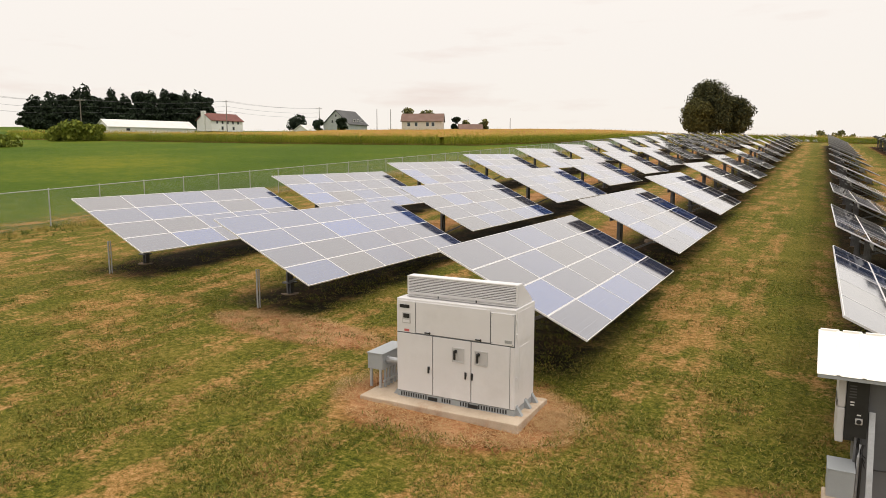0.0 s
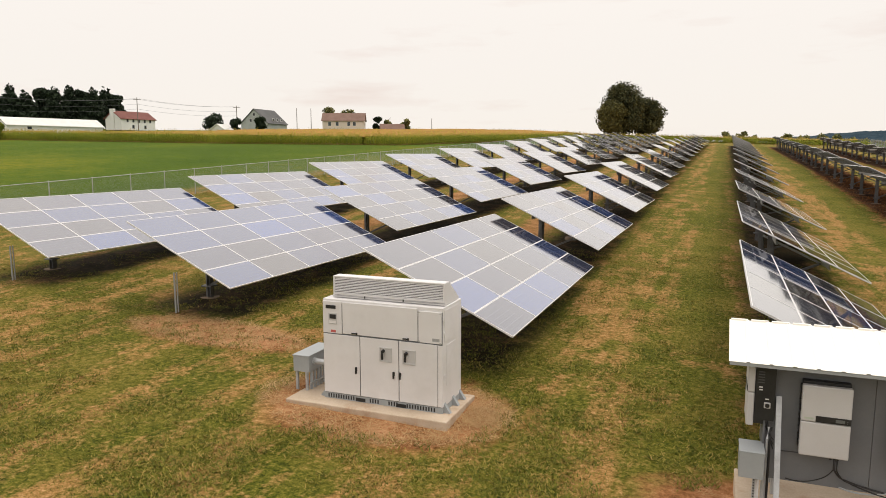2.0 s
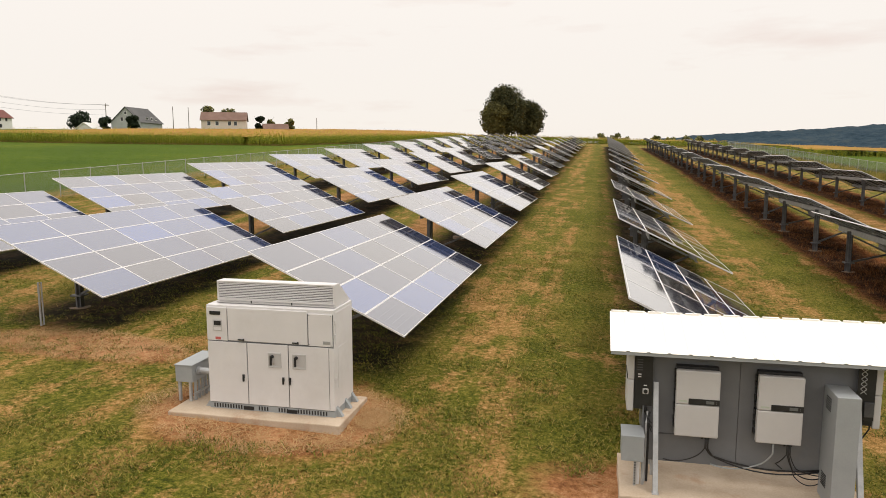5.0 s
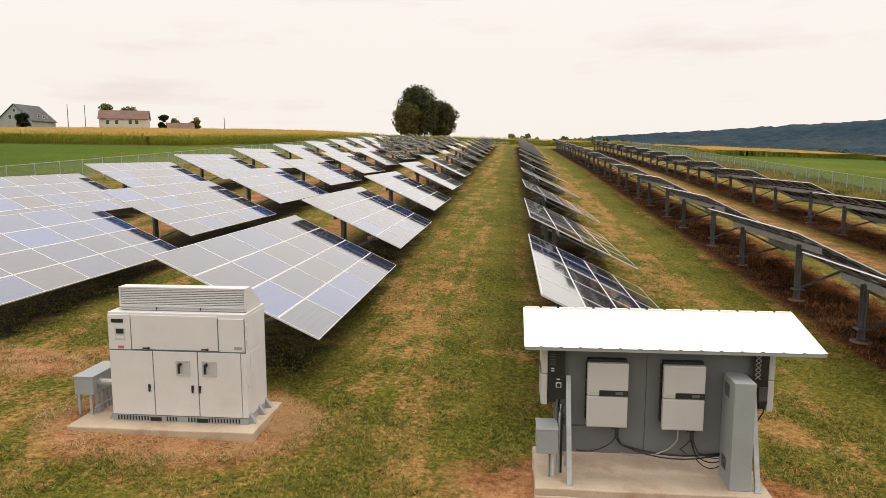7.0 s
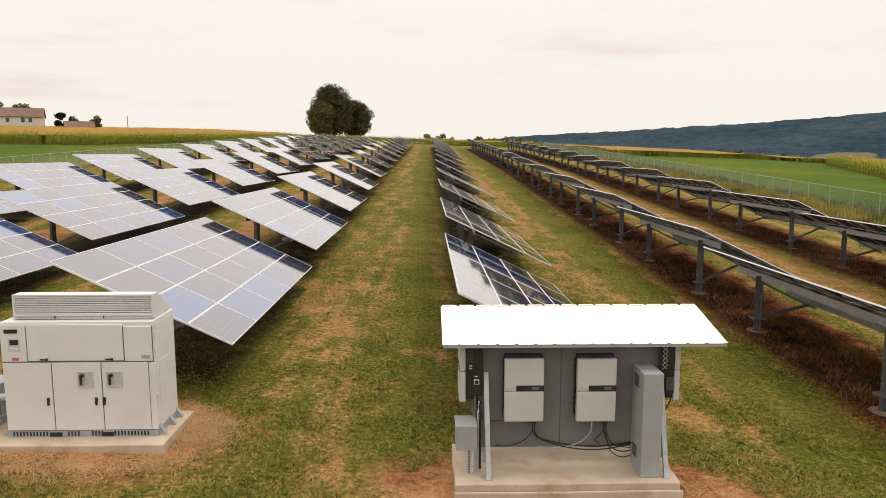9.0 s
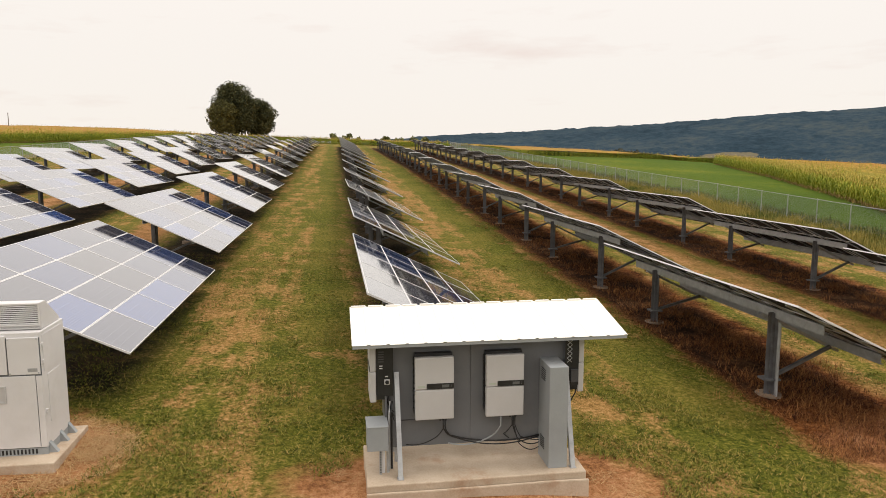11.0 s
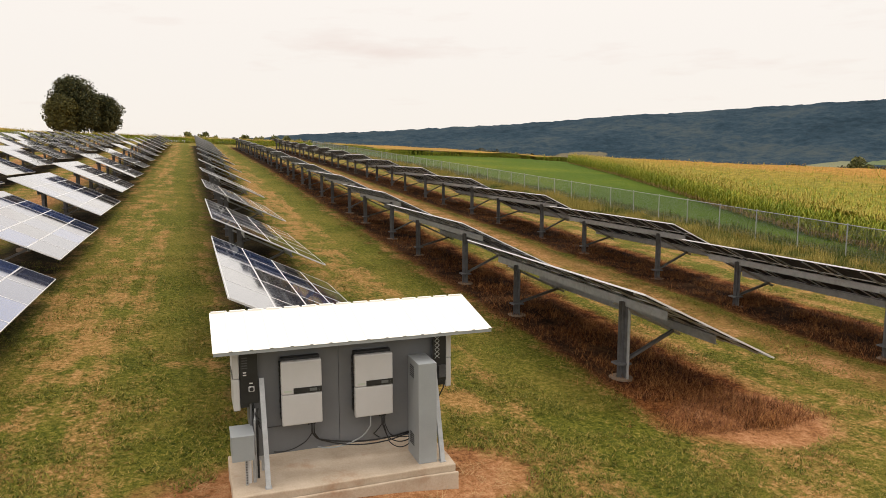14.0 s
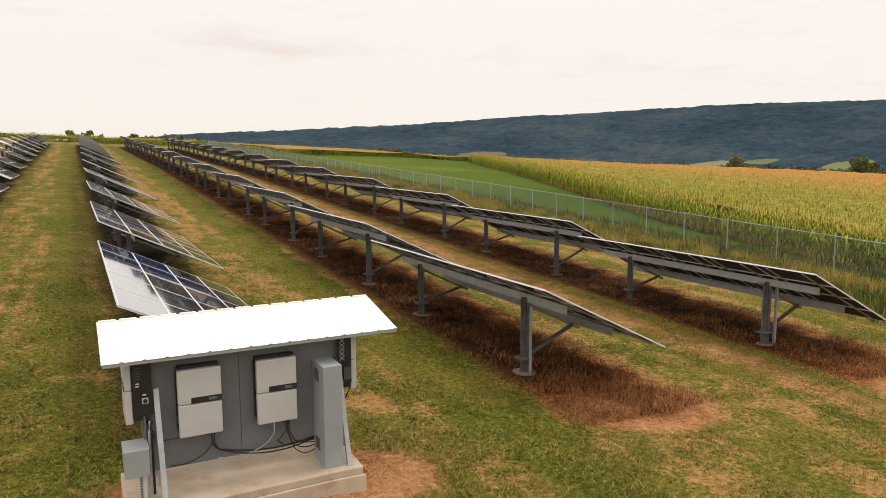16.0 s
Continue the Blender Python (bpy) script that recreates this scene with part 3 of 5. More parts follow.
    for xa, xb, za, zb in ((hx0, hx1, 2.765, 2.795), (hx0, hx1, 2.415, 2.44), (hx0, hx0 + 0.03, 2.44, 2.765), (hx1 - 0.03, hx1, 2.44, 2.765)):
        box(bm, xa, xb, 12.262, 12.298, za, zb, 0, 0.004)
    P("louvre_frame", bm, MAT_white_paint, hood)
    P("louvre_back", boxed(hx0 + 0.03, hx1 - 0.03, 12.292, 12.2985, 2.44, 2.765), MAT_dark_steel, hood)
    for k in range(10):
        z = 2.455 + k * 0.0325
        bm = bmesh.new()
        beam(bm, (hx0 + 0.03, 12.275, z), (hx1 - 0.03, 12.275, z), 0.026, 0.006, up=(0, -0.62, 0.78))
        P("louvre_slat", bm, MAT_white_paint, hood)
    P("drip_rail", boxed(hx0 - 0.01, hx1 + 0.01, 12.255, 12.30, 2.362, 2.385), MAT_inverter, hood)
    for xx in (-6.6, -5.75):
        P("hood_clip", boxed(xx - 0.01, xx + 0.01, 12.245, 12.256, 2.37, 2.42), MAT_black, hood)
    return tagged(cab, "white steel inverter cabinet with three doors and louvred hood", "inverter cabinet")


MAT_red = surface("red_label", (0.45, 0.05, 0.05), (0.60, 0.20, 0.18), 20, 0.5, 0, 0.4, 60, 0.0)
build_cabinet()


# wireway beside the cabinet, on legs, with its conduits
def build_wireway():
    w = new("junction_box")
    w.matrix_basis = Matrix.Translation((-8.15, 12.8, 0.25))
    inv = Matrix.Translation((8.15, -12.8, -0.25))

    def P(name, bm, mat, label=""):
        bm.transform(inv)
        return part(name, bm, mat, w, label)
    P("housing", boxed(-8.36, -7.98, 12.28, 13.30, 0.66, 1.00, 0.006), MAT_grey_box)
    P("lid", boxed(-8.375, -7.965, 12.265, 13.315, 1.001, 1.022, 0.004), MAT_grey_box)
    for y in (12.33, 13.24):
        for x in (-8.06, -8.30):
            bm = bmesh.new()
            beam(bm, (x, y, 0.25), (x, y, 0.66), 0.05, 0.05)
            P("leg", bm, MAT_galv)
    bm = bmesh.new()
    tube(bm, [(-7.99, 12.48, 0.86), (-7.75, 12.48, 0.86), (-7.50, 12.48, 0.86)], 0.065, 12)
    tube(bm, [(-7.97, 12.48, 0.86), (-7.92, 12.48, 0.86)], 0.082, 12)
    P("pipe_nipple", bm, MAT_galv)
    for k in range(6):
        bm = bmesh.new()
        tube(bm, [(-8.02, 12.44 + k * 0.13, 0.25), (-8.02, 12.44 + k * 0.13, 0.665)], 0.032, 8)
        P("conduit", bm, MAT_grey_box)
    bm = bmesh.new()
    beam(bm, (-7.98, 12.32, 0.40), (-7.98, 13.22, 0.40), 0.03, 0.04)
    P("strut", bm, MAT_galv)
    return tagged(w, "grey steel junction box on legs with vertical conduits", "junction box")


build_wireway()

# ---------------------------------------------------------------- the small open shelter with string inverters
pad("shelter_pad", 0.38, 3.88, 10.22, 11.78, 0.20, -0.45, "stained concrete slab under the inverter shelter", lip=0.06)


def build_shelter():
    s = new("inverter_shelter")
    s.matrix_basis = Matrix.Translation((0.9, 11.0, 0.20))
    inv = Matrix.Translation((-0.9, -11.0, -0.20))

    def P(name, bm, mat, parent=s, label=""):
        bm.transform(inv)
        return part(name, bm, mat, parent, label)
    # back wall in two sheets
    P("wall_panel", boxed(0.742, 2.118, 10.98, 11.02, 0.47, 2.375, 0.003), MAT_grey_wall)
    P("wall_panel", boxed(2.124, 3.763, 10.98, 11.02, 0.47, 2.375, 0.003), MAT_grey_wall)
    P("end_panel", boxed(0.706, 0.738, 10.90, 11.50, 0.90, 2.355, 0.003), MAT_grey_wall)
    P("end_panel", boxed(3.765, 3.797, 10.90, 11.50, 0.50, 2.355, 0.003), MAT_grey_wall)
    for x in (0.905, 3.74):
        bm = bmesh.new()
        beam(bm, (x, 11.05, 0.2), (x, 11.05, 2.385), 0.07, 0.06)
        P("frame_post", bm, MAT_galv)
        bm = bmesh.new()
        beam(bm, (x, 11.45, 0.2), (x, 11.45, 2.46), 0.07, 0.06)
        P("frame_post", bm, MAT_galv)
    for x, xt in ((0.905, 0.90), (3.70, 3.735)):
        bm = bmesh.new()
        beam(bm, (x, 10.38, 0.205), (xt, 10.955, 1.75), 0.06, 0.075, up=(1, 0, 0))
        box(bm, x - 0.05, x + 0.05, 10.33, 10.44, 0.20, 0.215)
        P("brace", bm, MAT_galv)
    for y, z in ((10.72, 2.285), (11.42, 2.44)):
        bm = bmesh.new()
        beam(bm, (0.3, y, z), (4.52, y, z), 0.05, 0.08)
        P("roof_purlin", bm, MAT_galv)
    # ribbed roof sheets, low at the front
    RX0, RX1, RY0, RZ0, RY1, RZ1 = 0.19, 4.66, 10.58, 2.310, 11.97, 2.618
    d = Vector((0, RY1 - RY0, RZ1 - RZ0)).normalized()
    nrm = Vector((0, -d.z, d.y))
    n = 15
    step = (RX1 - RX0) / n
    for k0 in range(0, n, 3):
        bm = bmesh.new()
        prof = []
        for k in range(k0, k0 + 3):
            x = RX0 + k * step
            prof += [(x, 0.001 if k == k0 else 0.0), (x + step - 0.075, 0.0), (x + step - 0.055, 0.013), (x + step - 0.025, 0.013), (x + step - 0.005 + (0.006 if k == k0 + 2 else 0), 0.0)]
        rows = []
        for y, z in ((RY0, RZ0), (RY1, RZ1)):
            for off in (0.0, -0.003):
                rows.append([bm.verts.new(Vector((x, y, z)) + nrm * (h + off)) for x, h in prof])
        ft, fb, bt, bb = rows
        for i in range(len(prof) - 1):
            bm.faces.new((ft[i], ft[i + 1], bt[i + 1], bt[i]))
            bm.faces.new((fb[i + 1], fb[i], bb[i], bb[i + 1]))
            bm.faces.new((ft[i + 1], ft[i], fb[i], fb[i + 1]))
            bm.faces.new((bt[i], bt[i + 1], bb[i + 1], bb[i]))
        P("roof_sheet", bm, MAT_roof, s, "white ribbed metal roof sheet")
    bm = bmesh.new()
    box(bm, RX0 + 0.01, RX1 - 0.01, RY0 + 0.012, RY0 + 0.03, RZ0 - 0.055, RZ0 - 0.006)
    P("fascia", bm, MAT_grey_box)
    for k in range(n):
        x = RX0 + (k + 0.5) * step
        P("ridge_cap", boxed(x - step * 0.42, x + step * 0.42, RY1 - 0.035, RY1 + 0.012, RZ1 - 0.012, RZ1 + 0.022, 0.004), MAT_roof)
    return tagged(s, "open metal equipment shelter with white ribbed roof", "equipment shelter")


build_shelter()


def build_string_inverter():
    """Two-part wall inverter, origin at the middle of its back; its front faces -y."""
    v = new("string_inverter")
    w, h = 0.63, 1.035
    part("heat_sink", boxed(-w / 2 + 0.012, w / 2 - 0.012, -0.13, -0.002, -h / 2 + 0.04, h / 2 + 0.035, 0.006), MAT_black, v, "black heat sink")
    for k in range(9):
        part("cooling_fin", boxed(-w / 2 - 0.012, -w / 2 + 0.011, -0.12, -0.02, -h / 2 + 0.09 + k * 0.105, -h / 2 + 0.16 + k * 0.105), MAT_black, v)
    part("lower_cover", boxed(-w / 2, w / 2, -0.235, -0.132, -h / 2, -0.015, 0.018), MAT_inverter, v)
    part("upper_cover", boxed(-w / 2, w / 2, -0.235, -0.132, -0.009, h / 2, 0.018), MAT_inverter, v)
    d = part("display_strip", boxed(-0.13, w / 2 - 0.002, -0.243, -0.234, -0.002, 0.088, 0.003), MAT_black, v, "black display strip")
    part("screen", boxed(0.12, 0.235, -0.2455, -0.2432, 0.02, 0.066), MAT_screen, d)
    part("status_lamp", boxed(0.262, 0.272, -0.2455, -0.2432, 0.02, 0.030), MAT_screen, d)
    part("status_lamp", boxed(0.262, 0.272, -0.2455, -0.2432, 0.045, 0.055), MAT_screen, d)
    part("logo", boxed(-0.275, -0.155, -0.2375, -0.2352, 0.030, 0.055), MAT_logo, v, "faint green maker's mark")
    bm = bmesh.new()
    for x in (0.1, 0.145, 0.19):
        tube(bm, [(x, -0.18, -h / 2 - 0.035), (x, -0.18, -h / 2 + 0.004)], 0.017, 8)
    part("cable_glands", bm, MAT_black, v)
    return tagged(v, "light grey wall-mounted string inverter with black display", "inverter", "string inverters in the shelter")


MAT_screen = surface("dim_screen", (0.10, 0.11, 0.11), (0.16, 0.17, 0.17), 20, 0.3, 0, 0.5, 60, 0.0)
MAT_logo = surface("faint_green_print", (0.42, 0.47, 0.38), (0.46, 0.50, 0.42), 20, 0.5, 0, 0.4, 60, 0.0)
inv1 = build_string_inverter()
inv1.matrix_basis = Matrix.Translation((1.495, 10.979, 1.508))
copy_thing(inv1, Matrix.Translation((2.655, 10.979, 1.500)))
# one on the outside of each end panel, seen from its side
copy_thing(inv1, Matrix.Translation((0.704, 11.19, 1.80)) @ Matrix.Rotation(radians(-90), 4, "Z"))
copy_thing(inv1, Matrix.Translation((3.799, 11.19, 1.80)) @ Matrix.Rotation(radians(90), 4, "Z"))


def build_side_switch(x, s):
    """The dark disconnect plate beside an end inverter, with its knob and labels."""
    w = new("disconnect_switch")
    w.matrix_basis = Matrix.Translation((x, 10.945, 1.45))
    part("plate", boxed(-0.135, 0.130, -0.085, -0.075, -0.06, 0.75, 0.002), MAT_black, w)
    bm = boxed(-0.015, 0.075, -0.105, -0.0855, 0.13, 0.22, 0.012)
    k = part("knob_frame", bm, MAT_inverter, w)
    bm = bmesh.new()
    bmesh.ops.create_cone(bm, cap_ends=True, segments=16, radius1=0.032, radius2=0.028, depth=0.02, matrix=Matrix.Translation((0.03, -0.116, 0.175)) @ Matrix.Rotation(radians(90), 4, "X"))
    part("knob", bm, MAT_black, k)
    for z in (0.39, 0.43, 0.255):
        part("sticker", boxed(-0.09 if z > 0.3 else 0.0, -0.04 if z > 0.3 else 0.05, -0.088, -0.0853, z, z + 0.018), MAT_white_paint, w)
    for z in (0.50, 0.54, 0.58, 0.62, 0.66):
        part("vent", boxed(-0.105, -0.02, -0.0885, -0.0853, z, z + 0.016), MAT_dark_steel, w)
    return tagged(w, "black disconnect switch plate with rotary knob", "switch")


build_side_switch(0.712, -1)


def build_side_rack(x):
    w = new("cable_rack")
    w.matrix_basis = Matrix.Translation((x, 10.935, 1.45))
    part("plate", boxed(-0.125, 0.112, -0.075, -0.065, -0.04, 0.75, 0.002), MAT_black, w)
    for k in range(5):
        bm = bmesh.new()
        z = 0.36 + k * 0.075
        beam(bm, (-0.09, -0.085, z), (-0.01, -0.085, z + 0.07), 0.008, 0.01)
        beam(bm, (-0.01, -0.085, z), (-0.09, -0.085, z + 0.07), 0.008, 0.01)
        part("lattice", bm, MAT_galv, w)
    part("relay", boxed(-0.03, 0.10, -0.11, -0.0755, 0.02, 0.24, 0.006), MAT_dark_steel, w)
    return tagged(w, "black mounting plate with crossed steel lattice", "cable rack")


build_side_rack(3.822)


def build_tall_duct():
    w = new("cable_duct")
    w.matrix_basis = Matrix.Translation((3.45, 10.68, 0.20))
    part("housing", boxed(-0.155, 0.155, -0.29, 0.295, 0.0, 1.68, 0.006), MAT_grey_box, w)
    for k in range(6):
        part("vent", boxed(-0.162, -0.1555, -0.05, 0.16, 1.38 + k * 0.035, 1.395 + k * 0.035), MAT_black, w)
        part("vent", boxed(-0.162, -0.1555, -0.05, 0.16, 0.22 + k * 0.035, 0.235 + k * 0.035), MAT_black, w)
    return tagged(w, "tall narrow grey sheet-metal cable duct", "cable duct")


build_tall_duct()


def build_meter_box():
    w = new("disconnect_box")
    w.matrix_basis = Matrix.Translation((0.565, 10.76, 0.20))
    part("housing", boxed(-0.165, 0.165, -0.25, 0.22, 0.42, 0.80, 0.006), MAT_grey_box, w)
    part("lid", boxed(-0.172, 0.172, -0.257, 0.225, 0.801, 0.82, 0.005), MAT_grey_box, w)
    for x, r in ((0.09, 0.03), (0.165, 0.024)):
        bm = bmesh.new()
        tube(bm, [(x, -0.1, 0.0), (x, -0.1, 0.425)], r, 10)
        part("conduit", bm, MAT_white_paint if x < 0.1 else MAT_galv, w)
    bm = bmesh.new()
    beam(bm, (0.045, -0.16, 0.0), (0.045, -0.16, 0.42), 0.04, 0.04)
    part("strut_leg", bm, MAT_galv, w)
    for k in range(9):
        part("strut_hole", boxed(0.035, 0.055, -0.1835, -0.1805, 0.03 + k * 0.042, 0.05 + k * 0.042), MAT_black, w)
    for x in (0.2, 0.235):
        bm = bmesh.new()
        tube(bm, [(x, 0.02, 0.0), (x, 0.02, 0.95), (x + 0.02, 0.1, 1.1)], 0.018, 8)
        part("conduit", bm, MAT_black if x > 0.22 else MAT_galv, w)
    return tagged(w, "grey steel disconnect box on conduit legs", "electrical box")


build_meter_box()


def cable(pts, r, mat, label):
    bm = bmesh.new()
    tube(bm, pts, r * 0.7, 7)
    tagged(link_mesh("cable", bm, mat, smooth=True), label, "cable", "cables in the shelter")


for x0, x1, z1, drop, r, mat in ((1.64, 1.05, 0.52, 0.05, 0.012, MAT_black), (1.65, 3.30, 0.55, 0.10, 0.020, MAT_black), (1.68, 3.30, 0.53, 0.14, 0.016, MAT_black),
                                 (2.80, 3.30, 0.42, 0.06, 0.014, MAT_black), (2.82, 3.30, 0.34, 0.08, 0.012, MAT_black), (2.84, 3.30, 0.46, 0.02, 0.012, MAT_black),
                                 (2.60, 1.75, 0.50, 0.08, 0.018, MAT_grey_box), (2.79, 2.78, 0.52, 0.0, 0.012, MAT_black)):
    a = Vector((x0, 10.80, 0.97))
    b = Vector((x0 + 0.12 * (1 if x1 > x0 else -1), 10.90, z1 + 0.10))
    cable([a, a - Vector((0, 0, 0.10))] + sag(a - Vector((0, 0, 0.16)), b, 0.02, 3) + sag(b, (x1, 10.945, z1), drop, 8)[1:], r, mat, "black cable sagging along the shelter wall" if mat is MAT_black else "grey flexible conduit hanging under an inverter")
for k in range(3):
    cable(sag((0.70 + 0.03 * k, 10.92, 1.40), (0.86, 10.90 + 0.02 * k, 1.10 - 0.08 * k), 0.05, 6), 0.011, MAT_black, "black cable hanging from the end inverter")
cable([(0.93, 10.955, 0.93), (1.25, 10.955, 0.935), (1.45, 10.95, 0.98)], 0.012, MAT_dark_steel, "dark conduit run along the shelter wall")
cable([(3.93, 10.96, 1.42), (3.92, 10.95, 1.25), (3.83, 10.94, 1.10)], 0.016, MAT_black, "black cable hanging from the end inverter")

# pipes at the first posts of the rows
for x, y, top in ((10.0, 14.32, 1.78), (18.95, 14.02, 1.78), (-14.9, 15.95, 1.2), (-22.6, 16.6, 1.2)):
    bm = bmesh.new()
    g = plane_z(x, y)
    tube(bm, [(x, y, g - 0.1), (x, y, g + top)], 0.03, 8)
    tube(bm, [(x + 0.02, y + 0.08, g - 0.1), (x + 0.02, y + 0.08, g + top)], 0.022, 8)
    tagged(link_mesh("conduit_riser", bm, MAT_galv), "pair of galvanised conduits rising beside a post", "conduit")
# ---------------------------------------------------------------- chain-link fences
def build_fence(x, y0, y1, label):
    f = new("chain_link_fence")
    f.matrix_basis = Matrix.Translation((x, y0, plane_z(x, y0)))
    H, gap = 2.08, 3.05
    n = int((y1 - y0) / gap)
    bm = bmesh.new()
    tube(bm, [(0, 0, -0.3), (0, 0, H)], 0.032, 8)
    bmesh.ops.create_uvsphere(bm, u_segments=8, v_segments=5, radius=0.04, matrix=Matrix.Translation((0, 0, H)))
    post = part("post", bm, MAT_galv, f)
    for k in range(1, n + 1):
        p = new("post", post.data)
        p.parent = f
        p.matrix_basis = Matrix.Translation((0, k * gap, 0.042 * k * gap))
    bm = bmesh.new()
    tube(bm, [(0.0, 0, H - 0.03), (0.0, n * gap, H - 0.03 + 0.042 * n * gap)], 0.022, 6)
    part("top_rail", bm, MAT_galv, f)
    verts, faces = [], []
    r, pitch, W = 0.0022, 0.068, H - 0.06
    for s in (1, -1):
        k = 0
        while k * pitch < n * gap - W:
            ya, yb = (k * pitch, k * pitch + W) if s > 0 else (k * pitch + W, k * pitch)
            i = len(verts)
            for yy, zz in ((ya, 0.02), (yb, W + 0.02)):
                z = zz + 0.042 * yy
                verts += [(s * 0.004 - 0.03 + r, yy, z), (s * 0.004 - 0.03 - r * 0.5, yy + r, z), (s * 0.004 - 0.03 - r * 0.5, yy - r, z)]
            faces += [(i, i + 1, i + 4, i + 3), (i + 1, i + 2, i + 5, i + 4), (i + 2, i, i + 3, i + 5)]
            k += 1
    me = bpy.data.meshes.new("wire_mesh")
    me.from_pydata(verts, [], faces)
    me.materials.append(MAT_wire)
    w = new("wire_mesh", me)
    w.parent = f
    tagged(w, "grey woven wire mesh", kind="stuff")
    return tagged(f, label, "fence", "fences round the solar field")


MAT_wire = surface("fence_wire", (0.20, 0.22, 0.22), (0.30, 0.32, 0.32), 4, 0.5, 0.4, 0.5, 40, 0.0)
build_fence(-36.4, 2.0, 190, "grey chain-link fence along the bean field")
build_fence(31.2, 8.0, 190, "grey chain-link fence above tall dry weeds")


# ---------------------------------------------------------------- plants made of many blades
def blades(name, mat, places, template, label, category, kind="stuff", seed=1, mats=None):
    """One mesh of many copies of small templates; places are (x, y, z, scale, variant)."""
    rng = np.random.default_rng(seed)
    V, F, M, base = [], [], [], 0
    for x, y, z, sc, var in places:
        tv, tf, tm = template[var]
        a = rng.uniform(0, 2 * math.pi)
        c, s = math.cos(a) * sc, math.sin(a) * sc
        v = np.empty_like(tv)
        v[:, 0] = tv[:, 0] * c - tv[:, 1] * s + x
        v[:, 1] = tv[:, 0] * s + tv[:, 1] * c + y
        v[:, 2] = tv[:, 2] * sc + z
        V.append(v)
        F.append(tf + base)
        M.append(tm)
        base += len(tv)
    V, F, M = np.concatenate(V), np.concatenate(F), np.concatenate(M)
    me = bpy.data.meshes.new(name)
    me.vertices.add(len(V))
    me.vertices.foreach_set("co", V.astype(np.float32).ravel())
    me.loops.add(F.size)
    me.loops.foreach_set("vertex_index", F.astype(np.int32).ravel())
    me.polygons.add(len(F))
    me.polygons.foreach_set("loop_start", np.arange(0, F.size, F.shape[1], dtype=np.int32))
    me.polygons.foreach_set("material_index", M.astype(np.int32))
    me.update(calc_edges=True)
    for m in mats or [mat]:
        me.materials.append(m)
    return tagged(new(name, me), label, category, kind=kind)


def strip_leaf(rng, base, az, length, width, rise, droop):
    """A bent blade of two quads; returns verts and quads."""
    d = np.array([math.cos(az), math.sin(az), 0.0])
    side = np.array([-math.sin(az), math.cos(az), 0.0]) * width / 2
    p0 = np.array(base)
    p1 = p0 + d * length * 0.45 + np.array([0, 0, rise])
    p2 = p0 + d * length + np.array([0, 0, rise - droop])
    return np.array([p0 - side * 0.6, p0 + side * 0.6, p1 + side, p1 - side, p2 + side * 0.2, p2 - side * 0.2]), np.array([[0, 1, 2, 3], [3, 2, 4, 5]])


def blade_quad(base, az, length, width, rise):
    """One tapering grass blade."""
    d = np.array([math.cos(az) * length, math.sin(az) * length, rise])
    side = np.array([-math.sin(az), math.cos(az), 0.0]) * width / 2
    p0 = np.array(base)
    return np.array([p0 - side, p0 + side, p0 + d + side * 0.25, p0 + d - side * 0.25]), np.array([[0, 1, 2, 3]])


def corn_templates(seed=3, leaves=9, n=6):
    rng = np.random.default_rng(seed)
    out = []
    for _ in range(n):
        V, F, M, b = [], [], [], 0
        h = rng.uniform(2.0, 2.35)
        for k in range(leaves):
            z = 0.15 + (h - 0.35) * k / leaves
            v, f = strip_leaf(rng, (0, 0, z), rng.uniform(0, 6.28), rng.uniform(0.35, 0.62), rng.uniform(0.045, 0.075), rng.uniform(0.18, 0.40), rng.uniform(0.1, 0.45))
            V.append(v), F.append(f + b), M.extend([1 if k < 2 else 0] * 2)
            b += 6
        for az in (0.3, 1.9):
            d = np.array([math.cos(az), math.sin(az), 0]) * 0.014
            v = np.array([-d, d, d * 0.6 + [0, 0, h], -d * 0.6 + [0, 0, h]])
            V.append(v), F.append(np.array([[0, 1, 2, 3]]) + b), M.append(0)
            b += 4
        for k in range(3):
            az = rng.uniform(0, 6.28)
            v, f = strip_leaf(rng, (0, 0, h - 0.05), az, rng.uniform(0.12, 0.24), 0.035, rng.uniform(0.18, 0.34), rng.uniform(-0.05, 0.15))
            V.append(v), F.append(f + b), M.extend([2] * 2)
            b += 6
        out.append((np.concatenate(V), np.concatenate(F), np.array(M)))
    return out


MAT_corn = leafy("corn_leaf", [(0.15, (0.10, 0.16, 0.012)), (0.5, (0.25, 0.29, 0.022)), (0.85, (0.44, 0.38, 0.045))], scale=0.12)
MAT_corn_dry = leafy("dry_corn_leaf", [(0.2, (0.26, 0.16, 0.05)), (0.8, (0.42, 0.28, 0.11))], scale=0.3)
MAT_tassel = leafy("corn_tassel", [(0.2, (0.32, 0.27, 0.045)), (0.8, (0.54, 0.40, 0.09))], scale=0.2)
MAT_canopy = surface("corn_canopy", (0.25, 0.155, 0.030), (0.41, 0.215, 0.050), 0.05, 0.9, 0, 0.1, 1.5, 0.9)


